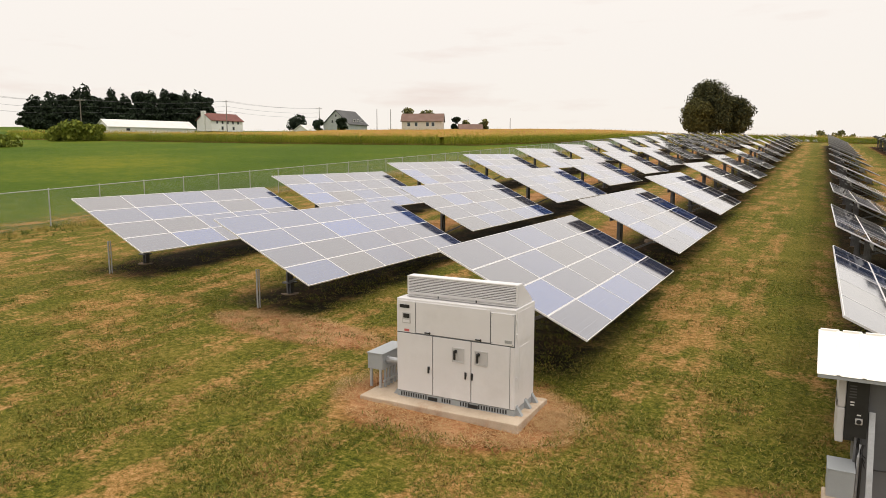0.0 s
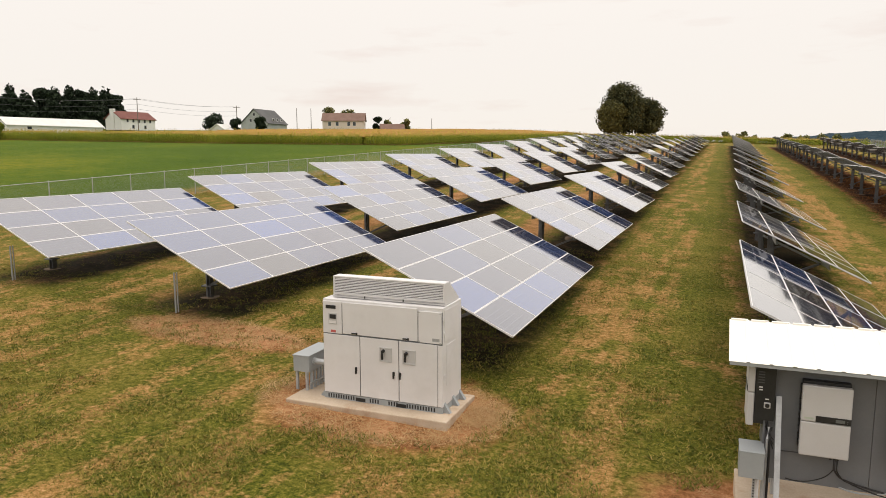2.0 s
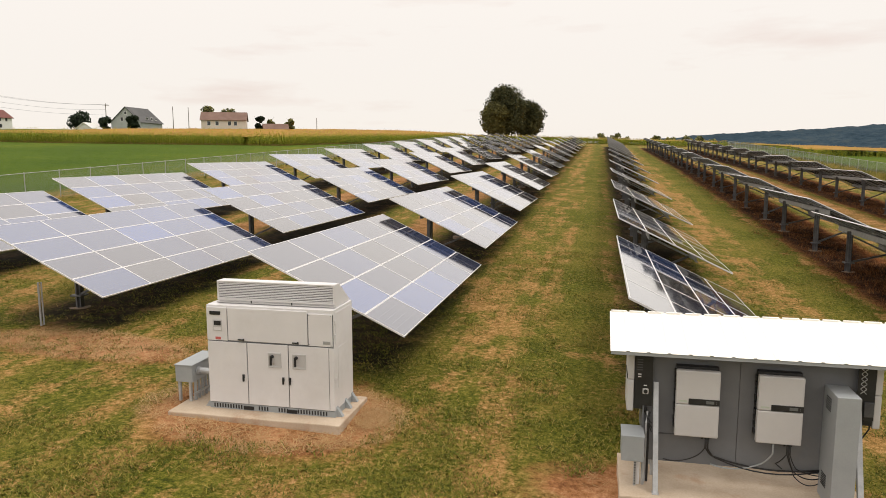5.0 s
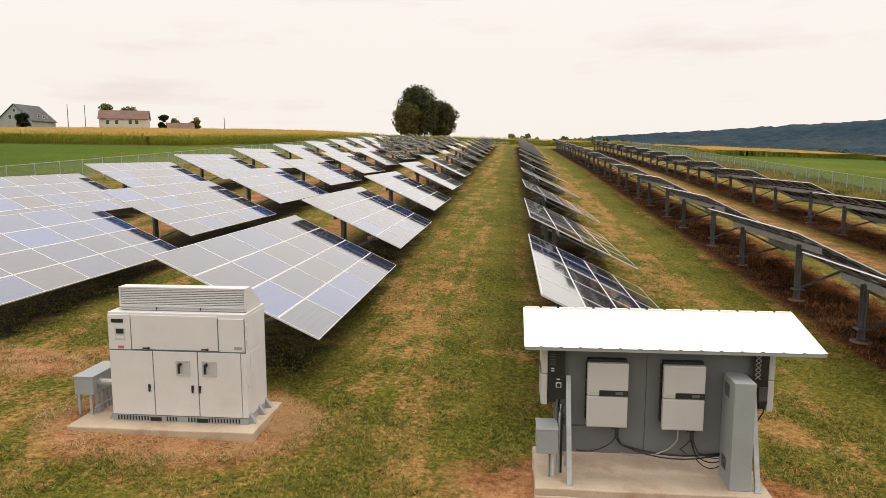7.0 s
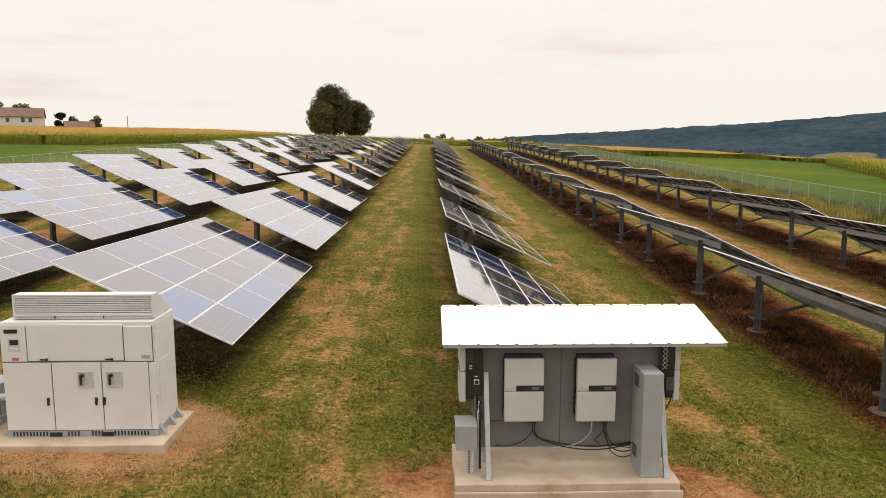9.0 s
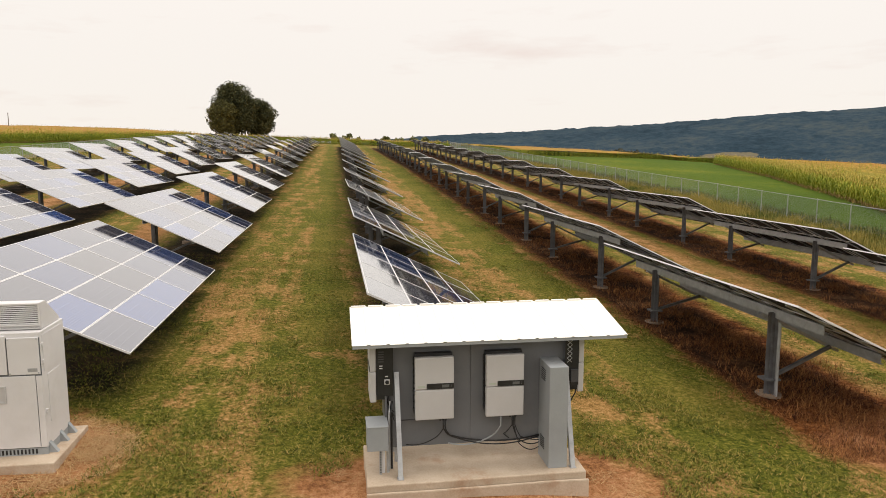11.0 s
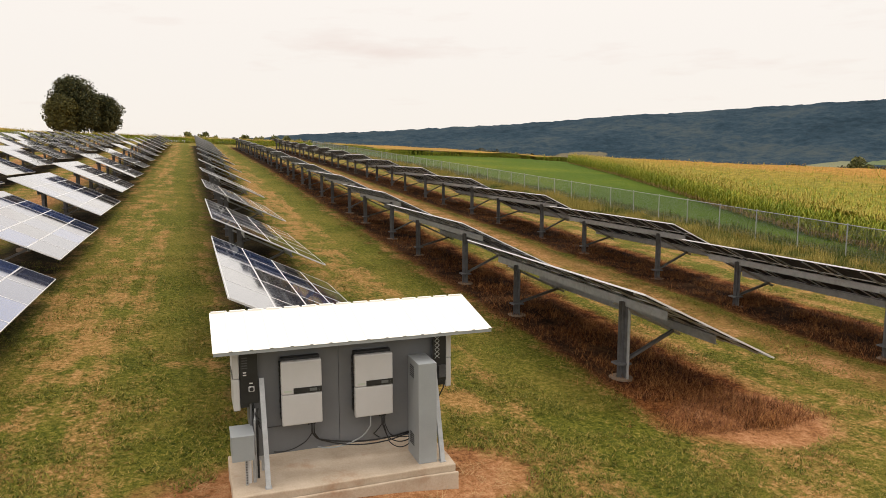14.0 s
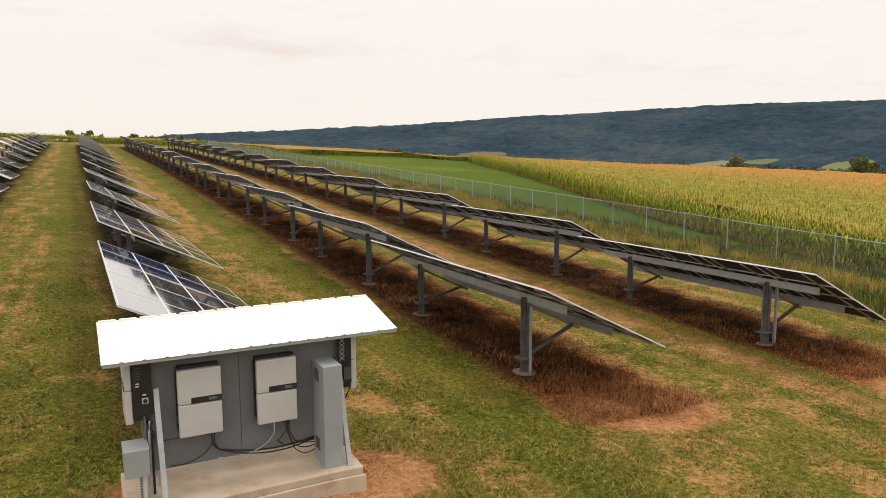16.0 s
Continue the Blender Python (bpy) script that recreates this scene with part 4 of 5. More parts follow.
def ripening_canopy():
    """Corn tops, greener beside the hay strip and riper further into the field."""
    m, n, l, b = material("ripening_corn_canopy", 0.9, 0, 0.1)
    v = coords(n, l)
    sep = n.new("ShaderNodeSeparateXYZ")
    l.new(v, sep.inputs[0])
    patch, fine, tiny = noise_node(n, l, v, 0.06, 5), noise_node(n, l, v, 1.1, 4, 0.7), noise_node(n, l, v, 4.5, 3, 0.7)
    mixf = calc(n, l, "ADD", calc(n, l, "MULTIPLY", fine, 0.55), calc(n, l, "MULTIPLY", tiny, 0.45))
    green = ramp(n, l, mixf, [(0.36, (0.050, 0.075, 0.008)), (0.50, (0.20, 0.20, 0.020)), (0.62, (0.40, 0.31, 0.050))])
    ripe = ramp(n, l, mixf, [(0.36, (0.17, 0.095, 0.016)), (0.50, (0.40, 0.20, 0.038)), (0.62, (0.55, 0.28, 0.070))])
    far = calc(n, l, "ADD", calc(n, l, "MULTIPLY", calc(n, l, "SUBTRACT", sep.outputs["X"], 55.0), 0.020), calc(n, l, "MULTIPLY", calc(n, l, "SUBTRACT", patch, 0.5), 1.2), True)
    l.new(mixer(n, l, far, green, ripe), b.inputs["Base Color"])
    bump(n, l, b, mixf, 1.0, 0.4)
    return m


MAT_canopy_green = ripening_canopy()



def inside(poly, x, y):
    hit = False
    for (x0, y0), (x1, y1) in zip(poly, poly[1:] + poly[:1]):
        if (y0 > y) != (y1 > y) and x < (x1 - x0) * (y - y0) / (y1 - y0) + x0:
            hit = not hit
    return hit


def corn_field(poly, edges, count, depth, extra, label, seed, step=3.0, grow=1.0, canopy=None):
    """A field of ripe corn: a ragged canopy under the tassels, and whole plants along the open edges."""
    rng = np.random.default_rng(seed)
    T = corn_templates(seed)
    places = []
    lens = [math.dist(a, b) for a, b in zip(edges, edges[1:])]
    for (a, b), L in zip(zip(edges, edges[1:]), lens):
        n = int(count * L / sum(lens))
        nx, ny = (b[1] - a[1]) / L, -(b[0] - a[0]) / L
        mx, my = (a[0] + b[0]) / 2 + nx, (a[1] + b[1]) / 2 + ny
        if not inside(poly, mx, my):
            nx, ny = -nx, -ny
        for _ in range(n):
            t, d = rng.uniform(), abs(rng.normal(0, depth))
            x, y = a[0] + (b[0] - a[0]) * t + nx * d, a[1] + (b[1] - a[1]) * t + ny * d
            if inside(poly, x, y):
                places.append((x, y, land(x, y) - 0.0022 * math.hypot(x, y), grow * rng.uniform(0.85, 1.1), rng.integers(len(T))))
    xs, ys = [p[0] for p in poly], [p[1] for p in poly]
    tries = 0
    while extra > 0 and tries < 300000:
        tries += 1
        x, y = rng.uniform(min(xs), max(xs)), rng.uniform(min(ys), max(ys))
        if inside(poly, x, y) and rng.uniform() < min(1.0, (58 / math.hypot(x, y)) ** 3):
            places.append((x, y, land(x, y) - 0.0022 * math.hypot(x, y), grow * rng.uniform(0.9, 1.12), rng.integers(len(T))))
            extra -= 1
    blades("corn_plants", None, places, T, label, "corn", seed=seed, mats=[MAT_corn, MAT_corn_dry, MAT_tassel])
    bm = bmesh.new()
    grid = {}

    def vert(i, j):
        if (i, j) not in grid:
            x, y = i * step, j * step
            grid[i, j] = bm.verts.new((x, y, land(x, y) - 0.0022 * math.hypot(x, y) + 2.0 * grow + 0.22 * noise.noise((x * 0.4, y * 0.4, 1.0)) + 0.15 * rng.uniform(-1, 1)))
        return grid[i, j]
    for i in range(int(min(xs) / step) - 1, int(max(xs) / step) + 1):
        for j in range(int(min(ys) / step) - 1, int(max(ys) / step) + 1):
            if all(inside(poly, (i + a) * step, (j + b) * step) for a, b in ((-0.2, -0.2), (1.2, -0.2), (1.2, 1.2), (-0.2, 1.2))):
                bm.faces.new((vert(i, j), vert(i + 1, j), vert(i + 1, j + 1), vert(i, j + 1)))
    tagged(link_mesh("corn_canopy", bm, canopy or MAT_canopy, smooth=True), "ripe orange-tan tassels over the corn field", "corn", kind="stuff")


corn_field([(-170, 99), (-146, 104), (-99, 114), (-62, 129), (-39, 205), (-60, 345), (-120, 300), (-146, 217), (-147, 188), (-136, 152), (-137, 128), (-165, 118)], [(-170, 99), (-146, 104), (-99, 114), (-62, 129), (-39, 205)], 5500, 2.2, 3000, "tall ripe corn with green lower leaves", 5, 4.0, 1.0)
corn_field([(33, 6), (34.5, 22), (38, 36), (43.5, 50), (50, 65), (62, 96), (76, 133), (210, 215), (260, -30), (50, -30)], [(33, 6), (34.5, 22), (38, 36), (43.5, 50), (50, 65), (62, 96), (76, 133)], 4500, 2.2, 9500, "tall green and yellow corn beside the hay strip", 6, 3.0, 0.92, MAT_canopy_green)
corn_field([(42, 152), (90, 152), (150, 190), (150, 260), (34, 260)], [(34, 240), (42, 152), (90, 152), (150, 190)], 1600, 2.0, 500, "distant ripe corn field", 7, 4.0, 0.7)
corn_field([(-38, 200), (33, 200), (34, 262), (-58, 262)], [(-38, 200), (33, 200)], 1800, 1.6, 300, "corn at the top of the mown lane", 8, 4.0, 0.9)


# ---------------------------------------------------------------- grass, weeds and straw
def tuft_templates(seed, n, blades_each, h, spread, width, lean):
    rng = np.random.default_rng(seed)
    out = []
    for _ in range(n):
        V, F, b = [], [], 0
        for _ in range(blades_each):
            az, r = rng.uniform(0, 6.28), rng.uniform(0, spread)
            ba = rng.uniform(0, 6.28)
            v, f = blade_quad((math.cos(ba) * r, math.sin(ba) * r, -0.01), az, rng.uniform(0.2, 1.0) * lean, width, h * rng.uniform(0.5, 1.3))
            V.append(v), F.append(f + b)
            b += 4
        out.append((np.concatenate(V), np.concatenate(F), np.zeros(blades_each, int)))
    return out


MAT_grass = leafy("grass_blade", [(0.2, (0.045, 0.060, 0.006)), (0.45, (0.120, 0.130, 0.013)), (0.65, (0.23, 0.195, 0.030)), (0.88, (0.46, 0.29, 0.10))], scale=0.8)
MAT_straw = leafy("straw", [(0.2, (0.36, 0.21, 0.085)), (0.8, (0.62, 0.42, 0.21))], scale=0.8)
MAT_dead = leafy("dead_weed", [(0.22, (0.022, 0.007, 0.003)), (0.5, (0.18, 0.062, 0.017)), (0.85, (0.52, 0.25, 0.085))], scale=0.6)
MAT_tall = leafy("tall_dry_grass", [(0.2, (0.13, 0.13, 0.022)), (0.5, (0.31, 0.25, 0.055)), (0.85, (0.56, 0.42, 0.13))], scale=0.3)


MAT_green_weed = leafy("green_weed", [(0.2, (0.035, 0.058, 0.010)), (0.55, (0.11, 0.14, 0.024)), (0.88, (0.34, 0.32, 0.10))], scale=0.5)


def bare(x, y):
    """Where no grass grows: pads, soil and the dead strips."""
    if (-8.7 < x < -4.2 and 11.2 < y < 13.8) or (0.1 < x < 4.3 and 9.7 < y < 12):
        return True
    return any(((x - cx) / rx) ** 2 + ((y - cy) / ry) ** 2 < 1 for cx, cy, rx, ry in ((-6.3, 12.5, 2.4, 1.5), (2.4, 10.6, 3.0, 1.3), (11.2, 11.6, 1.8, 1.4))) or (9.2 < x < 12.8 and y > 11.0) or (17.6 < x < 21.8 and y > 10.4)


rng = np.random.default_rng(11)
T = tuft_templates(12, 8, 6, 0.036, 0.13, 0.016, 0.07)
places = []
while len(places) < 56000:
    d = 7.5 + 24 * rng.uniform() ** 1.6
    th = radians(rng.uniform(-64, 64))
    x, y = d * math.sin(th), d * math.cos(th)
    if bare(x, y) or noise.noise((x * 0.55, y * 0.55, 3.0)) + 0.5 * noise.noise((x * 2.1, y * 2.1, 8.0)) < rng.uniform(-0.35, 0.25):
        continue
    places.append((x, y, land(x, y) + 0.02, rng.uniform(0.6, 1.5), rng.integers(len(T))))
blades("grass", MAT_grass, places, T, "short mown grass in uneven tufts", "grass", seed=13)

T = tuft_templates(14, 6, 8, 0.05, 0.14, 0.006, 0.22)
places = []
while len(places) < 1900:
    k = rng.choice(4, p=(0.52, 0.36, 0.06, 0.06))
    cx, cy, rx, ry = ((-6.3, 12.4, 2.8, 1.7), (-12.6, 14.9, 2.9, 1.05), (2.4, 10.4, 3.0, 1.4), (-4.25, 12.6, 0.35, 0.5))[k]
    a, r = rng.uniform(0, 6.28), math.sqrt(rng.uniform())
    x, y = cx + rx * r * math.cos(a), cy + ry * r * math.sin(a)
    if (-8.22 < x < -4.6 and 11.7 < y < 13.4) or (0.3 < x < 3.95 and 10.0 < y < 11.8):
        continue
    places.append((x, y, land(x, y) + 0.02, rng.uniform(0.6, 1.5), rng.integers(len(T))))
blades("straw", MAT_straw, places, T, "dry straw scattered on bare soil", "straw", seed=15)

T = tuft_templates(16, 8, 15, 0.13, 0.26, 0.011, 0.22)
places = []
while len(places) < 9500:
    row = rng.integers(2)
    y = (11.2, 10.9)[row] + 70 * rng.uniform() ** 1.7
    x = (11.0, 19.8)[row] + rng.normal(0, 0.95)
    if noise.noise((x * 0.8, y * 0.8, 5.0)) < rng.uniform(-0.5, 0.2):
        continue
    places.append((x, y, land(x, y), rng.uniform(0.4, 1.25), rng.integers(len(T))))
blades("dead_weeds", MAT_dead, places, T, "red-brown dead weeds under the solar tables", "weeds", seed=17)

T = tuft_templates(18, 8, 20, 0.44, 0.38, 0.014, 0.46)
places, green_places = [], []
while len(places) < 9000:
    side = rng.uniform() < 0.82
    y = 10 + 140 * rng.uniform() ** 2.0
    x = rng.normal(29.2, 1.5) if side else rng.normal(-35.0, 0.8)
    clump = noise.noise((x * 0.45, y * 0.35, 21.0)) + 0.5 * noise.noise((x * 1.3, y * 1.1, 4.0))
    if clump < rng.uniform(-0.75, 0.1):
        continue
    size = (0.90 + 0.80 * max(-0.4, clump)) * rng.uniform(0.7, 1.35) * (1 if side else 0.4)
    (green_places if clump < -0.05 or x > 31.5 else places).append((x, y, land(x, y), size, rng.integers(len(T))))
blades("fence_weeds", MAT_tall, places, T, "tall dry grass along the fences", "weeds", seed=19)
while len(green_places) < 6500:
    y = 10 + 120 * rng.uniform() ** 1.8
    x = rng.normal(32.2, 0.8)
    green_places.append((x, y, land(x, y), rng.uniform(0.5, 1.1), rng.integers(8)))
T = tuft_templates(24, 8, 16, 0.48, 0.36, 0.050, 0.24)
blades("green_weeds", MAT_green_weed, green_places, T, "dark green broad-leaved weeds by the fence", "weeds", seed=25)


# ---------------------------------------------------------------- trees
def leaf_cloud(rng, lumps, n, size):
    """Leaf clumps as bent quads spread through round lumps (x, y, z, rx, ry, rz)."""
    w = np.array([l[3] * l[4] for l in lumps])
    pick = rng.choice(len(lumps), n, p=w / w.sum())
    L = np.array(lumps)[pick]
    u = rng.normal(size=(n, 3))
    u /= np.linalg.norm(u, axis=1)[:, None]
    r = rng.uniform(0.55, 1.06, n)[:, None]
    c = L[:, :3] + u * r * L[:, 3:]
    a = rng.normal(size=(n, 3))
    a /= np.linalg.norm(a, axis=1)[:, None]
    b = np.cross(a, rng.normal(size=(n, 3)))
    b /= np.linalg.norm(b, axis=1)[:, None]
    s = size * rng.uniform(0.5, 1.3, n)[:, None]
    V = np.stack([c - a * s, c + b * s * 0.6, c + a * s, c - b * s * 0.6], 1).reshape(-1, 3)
    return V, np.arange(4 * n).reshape(n, 4)


def mesh_of(name, V, F, mat):
    me = bpy.data.meshes.new(name)
    me.from_pydata(V.tolist(), [], F.tolist())
    me.materials.append(mat)
    return me


def trunk_mesh(h, r, limbs, rng):
    bm = bmesh.new()
    pts = [(0.02 * h * noise.noise((k, h, 1)), 0.02 * h * noise.noise((k, h, 9)), h * k / 6) for k in range(7)]
    for i in range(6):
        a, b = Vector(pts[i]), Vector(pts[i + 1])
        bmesh.ops.create_cone(bm, cap_ends=True, segments=8, radius1=r * (1 - 0.12 * i), radius2=r * (1 - 0.12 * (i + 1)), depth=(b - a).length, matrix=Matrix.Translation((a + b) / 2) @ (b - a).to_track_quat("Z", "Y").to_matrix().to_4x4())
    for _ in range(limbs):
        z = h * rng.uniform(0.4, 0.95)
        az = rng.uniform(0, 6.28)
        a = Vector((0, 0, z))
        b = a + Vector((math.cos(az), math.sin(az), 0.8)) * h * 0.4
        bmesh.ops.create_cone(bm, cap_ends=True, segments=6, radius1=r * 0.4, radius2=r * 0.12, depth=(b - a).length, matrix=Matrix.Translation((a + b) / 2) @ (b - a).to_track_quat("Z", "Y").to_matrix().to_4x4())
    return bm


def tree(x, y, h, w, mat, label, seed, clumps=14, n=2600, size=0.55, shape="round", trunk=0.3, name="tree", group=""):
    rng = np.random.default_rng(seed)
    t = new(name)
    t.matrix_basis = Matrix.Translation((x, y, land(x, y)))
    lumps = []
    for k in range(clumps):
        f = (k + 0.5) / clumps
        if shape == "cone":
            z = h * (0.10 + 0.86 * f)
            reach = w / 2 * (1.02 - f) ** 0.5
            a = k * 2.4
            rad = max(0.35, w * 0.22 * (1.05 - f))
            lumps.append((math.cos(a) * reach * 0.55, math.sin(a) * reach * 0.55, z, rad + reach * 0.35, rad + reach * 0.35, h * 0.075))
        else:
            a, q = rng.uniform(0, 6.28), rng.uniform(0, 1) ** 0.6
            z = h * ((0.22 if h > 9 else 0.08) + (0.66 if h > 9 else 0.72) * rng.uniform())
            env = math.sin(math.pi * min(1, max(0.12, (z / h - 0.06) / 0.95))) ** 0.55
            rad = w * rng.uniform(0.15, 0.24)
            reach = max(0, w / 2 * env - rad * 0.8)
            lumps.append((math.cos(a) * reach * q, math.sin(a) * reach * q, min(z, h - rad * 0.8), rad, rad, rad * 0.8))
    V, F = leaf_cloud(rng, lumps, n, size)
    V[:, 2] = np.maximum(V[:, 2], 0.05)
    crown = new("crown", mesh_of("crown", V, F, mat))
    crown.parent = t
    part("trunk", trunk_mesh(h * 0.72, trunk, 6 if shape != "cone" else 0, rng), MAT_bark, t)
    return tagged(t, label, "tree" if name == "tree" else name, group)


MAT_conifer = leafy("conifer_needles", [(0.2, (0.010, 0.018, 0.010)), (0.8, (0.030, 0.045, 0.022))], scale=0.2)
MAT_oak = leafy("broad_leaves", [(0.15, (0.060, 0.070, 0.030)), (0.5, (0.16, 0.165, 0.062)), (0.85, (0.33, 0.29, 0.11))], scale=0.12)
MAT_dark_oak = leafy("dark_broad_leaves", [(0.15, (0.022, 0.027, 0.014)), (0.5, (0.060, 0.066, 0.028)), (0.85, (0.145, 0.135, 0.052))], scale=0.12)
MAT_olive_leaf = leafy("olive_leaves", [(0.15, (0.05, 0.050, 0.018)), (0.5, (0.105, 0.10, 0.034)), (0.85, (0.20, 0.175, 0.055))], scale=0.12)
MAT_light_leaf = leafy("light_leaves", [(0.2, (0.09, 0.125, 0.016)), (0.8, (0.26, 0.28, 0.045))], scale=0.2)
MAT_wood_far = leafy("far_wood", [(0.2, (0.045, 0.050, 0.040)), (0.8, (0.12, 0.11, 0.075))], scale=0.02)


def polar(th, d):
    return d * math.sin(radians(th)), d * math.cos(radians(th))


# the big tree beyond the rows: two stems grown together, and a lower neighbour
for th, d, h, w, sd, mt in ((-7.4, 236, 18.2, 15, 31, MAT_dark_oak), (-5.6, 240, 13.5, 12, 32, MAT_dark_oak), (-8.4, 232, 12.5, 11, 33, MAT_olive_leaf)):
    tree(*polar(th, d), h, w, mt, "large dark broadleaf tree beyond the solar rows", sd, 70, 22000, 0.32, "round", 0.5, group="trees beyond the rows")
# the conifer row behind the white house
k = 0
for th, h, w in ((-57.8, 12.5, 9), (-56.8, 13.5, 8), (-56.0, 13, 8), (-55.2, 15, 7), (-54.6, 16.5, 7.5), (-53.8, 13.6, 8), (-52.9, 15.2, 6.5), (-52.0, 13.2, 8), (-51.0, 15.4, 8.5), (-50.2, 14.6, 7.5), (-49.3, 15.6, 6.5), (-48.6, 14.5, 7), (-47.8, 14.8, 8), (-47.0, 15.4, 8), (-46.4, 13.0, 7)):
    k += 1
    tree(*polar(th, 312 + 6 * math.sin(k * 2.3)), h * 1.1, w * 1.35, MAT_conifer, "dark green conifer in a farm windbreak", 40 + k, 18, 5200, 0.62, "cone" if k % 3 else "round", 0.25, group="windbreak conifers")
for th, d, h, w, mt, lb in ((-39.6, 268, 7.0, 9.5, MAT_conifer, "dense rounded dark evergreen by the farm"), (-38.0, 268, 5.6, 6.0, MAT_conifer, "dense rounded dark evergreen by the farm"),
                            (-36.0, 262, 6.2, 6.0, MAT_conifer, "dense rounded dark evergreen by the farm"), (-30.9, 300, 10, 8, MAT_oak, "grey-green tree behind the beige house"),
                            (-29.2, 305, 9.5, 9, MAT_oak, "grey-green tree behind the beige house"), (-27.0, 290, 7.0, 5.0, MAT_conifer, "dark evergreen beside the beige house"),
                            (-26.2, 300, 7.2, 4.5, MAT_oak, "small tree beside the beige house"), (-24.6, 290, 6.8, 5.0, MAT_oak, "small bare-branched tree on the ridge"),
                            (-55.4, 176, 4.6, 7.5, MAT_light_leaf, "light green bush at the corn corner"), (-54.3, 178, 3.6, 6.5, MAT_light_leaf, "light green bush at the corn corner"), (-56.6, 178, 3.2, 6.0, MAT_light_leaf, "light green bush at the corn corner"),
                            (-60.4, 150, 2.2, 9.0, MAT_light_leaf, "low green shrub in the bean field")):
    k += 1
    tree(*polar(th, d), h, w, mt, lb, 60 + k, 12, 1500, 0.5, "round", 0.15, "bush" if h < 6.3 else "tree")
for th, d, h, w in ((0.2, 420, 12.5, 9), (1.0, 420, 13.5, 9), (1.8, 425, 12.5, 8), (4.2, 400, 10.5, 7), (5.2, 410, 9.6, 9), (6.3, 410, 9.8, 9), (7.3, 410, 9.5, 9), (8.2, 415, 9.0, 9)):
    k += 1
    tree(*polar(th, d), h, w, MAT_oak, "distant dark tree on the skyline", 90 + k, 9, 500, 0.8, "round", 0.2, group="skyline trees")


# ---------------------------------------------------------------- farm buildings
def siding(name, c1, c2):
    return surface(name, c1, c2, 0.4, 0.7, 0, 0.3, 8, 0.05)


MAT_white_wall, MAT_beige_wall, MAT_grey_siding = siding("white_siding", (0.70, 0.69, 0.66), (0.80, 0.79, 0.76)), siding("beige_siding", (0.66, 0.56, 0.47), (0.76, 0.66, 0.57)), siding("grey_siding", (0.33, 0.35, 0.34), (0.45, 0.47, 0.46))
MAT_red_roof, MAT_brown_roof, MAT_slate_roof, MAT_white_roof = siding("red_roof", (0.13, 0.045, 0.035), (0.20, 0.075, 0.06)), siding("brown_roof", (0.14, 0.08, 0.06), (0.22, 0.14, 0.11)), siding("slate_roof", (0.07, 0.07, 0.07), (0.13, 0.13, 0.13)), siding("pale_roof", (0.62, 0.61, 0.58), (0.74, 0.73, 0.70))
MAT_window = surface("window_glass", (0.03, 0.035, 0.04), (0.06, 0.065, 0.07), 2, 0.12, 0, 0.6, 20, 0.0)


def gable_house(name, th, d, L, W, eave, ridge, turn, wall, roof, label, windows=(), chimney=False, sink=0.0):
    """A gabled building; its long side faces the camera before turning. windows: (side, x, z, w, h)."""
    h = new(name)
    x, y = polar(th, d)
    h.matrix_basis = Matrix.Translation((x, y, land(x, y) - sink)) @ Matrix.Rotation(radians(-th + turn), 4, "Z")
    bm = bmesh.new()
    l, w = L / 2, W / 2
    prof = [(-w, 0), (w, 0), (w, eave), (0, ridge), (-w, eave)]
    a = [bm.verts.new((-l, p, z)) for p, z in prof]
    b = [bm.verts.new((l, p, z)) for p, z in prof]
    bm.faces.new(a), bm.faces.new(b[::-1])
    for k in range(5):
        bm.faces.new((a[k], b[k], b[(k + 1) % 5], a[(k + 1) % 5]))
    bmesh.ops.recalc_face_normals(bm, faces=bm.faces[:])
    body = part("wall", bm, wall, h)
    o, th_ = 0.45, 0.22
    for s in (-1, 1):
        bm = bmesh.new()
        sl = (ridge - eave) / w
        q = [(0, ridge + 0.03), (s * (w + o), eave - sl * o + 0.03), (s * (w + o), eave - sl * o + th_), (0, ridge + th_)]
        a = [bm.verts.new((-l - o, p, z)) for p, z in q]
        b = [bm.verts.new((l + o, p, z)) for p, z in q]
        bm.faces.new(a), bm.faces.new(b[::-1])
        for k in range(4):
            bm.faces.new((a[k], b[k], b[(k + 1) % 4], a[(k + 1) % 4]))
        bmesh.ops.recalc_face_normals(bm, faces=bm.faces[:])
        part("roof", bm, roof, h)
    for side, px, pz, pw, ph in windows:
        g = Matrix.Identity(4) if side == "front" else Matrix.Rotation(radians({"right": 90, "left": -90}[side]), 4, "Z")
        off = w if side == "front" else l
        bm = bmesh.new()
        for xa, xb, za, zb in ((-pw / 2 - 0.1, pw / 2 + 0.1, ph, ph + 0.1), (-pw / 2 - 0.1, pw / 2 + 0.1, -0.1, 0), (-pw / 2 - 0.1, -pw / 2, 0, ph), (pw / 2, pw / 2 + 0.1, 0, ph)):
            box(bm, px + xa, px + xb, -off - 0.06, -off - 0.004, pz + za, pz + zb)
        bm.transform(g)
        wf = part("window", bm, MAT_white_wall, h)
        bm = boxed(px - pw / 2, px + pw / 2, -off - 0.03, -off - 0.005, pz, pz + ph)
        bm.transform(g)
        part("pane", bm, MAT_window, wf)
    if chimney:
        part("chimney", boxed(-l - 0.5, -l + 0.5, -w * 0.2, w * 0.2 + 0.3, 0, ridge + 0.9, 0.03), wall, h)
    return tagged(h, label, "house" if "barn" not in name else "barn")


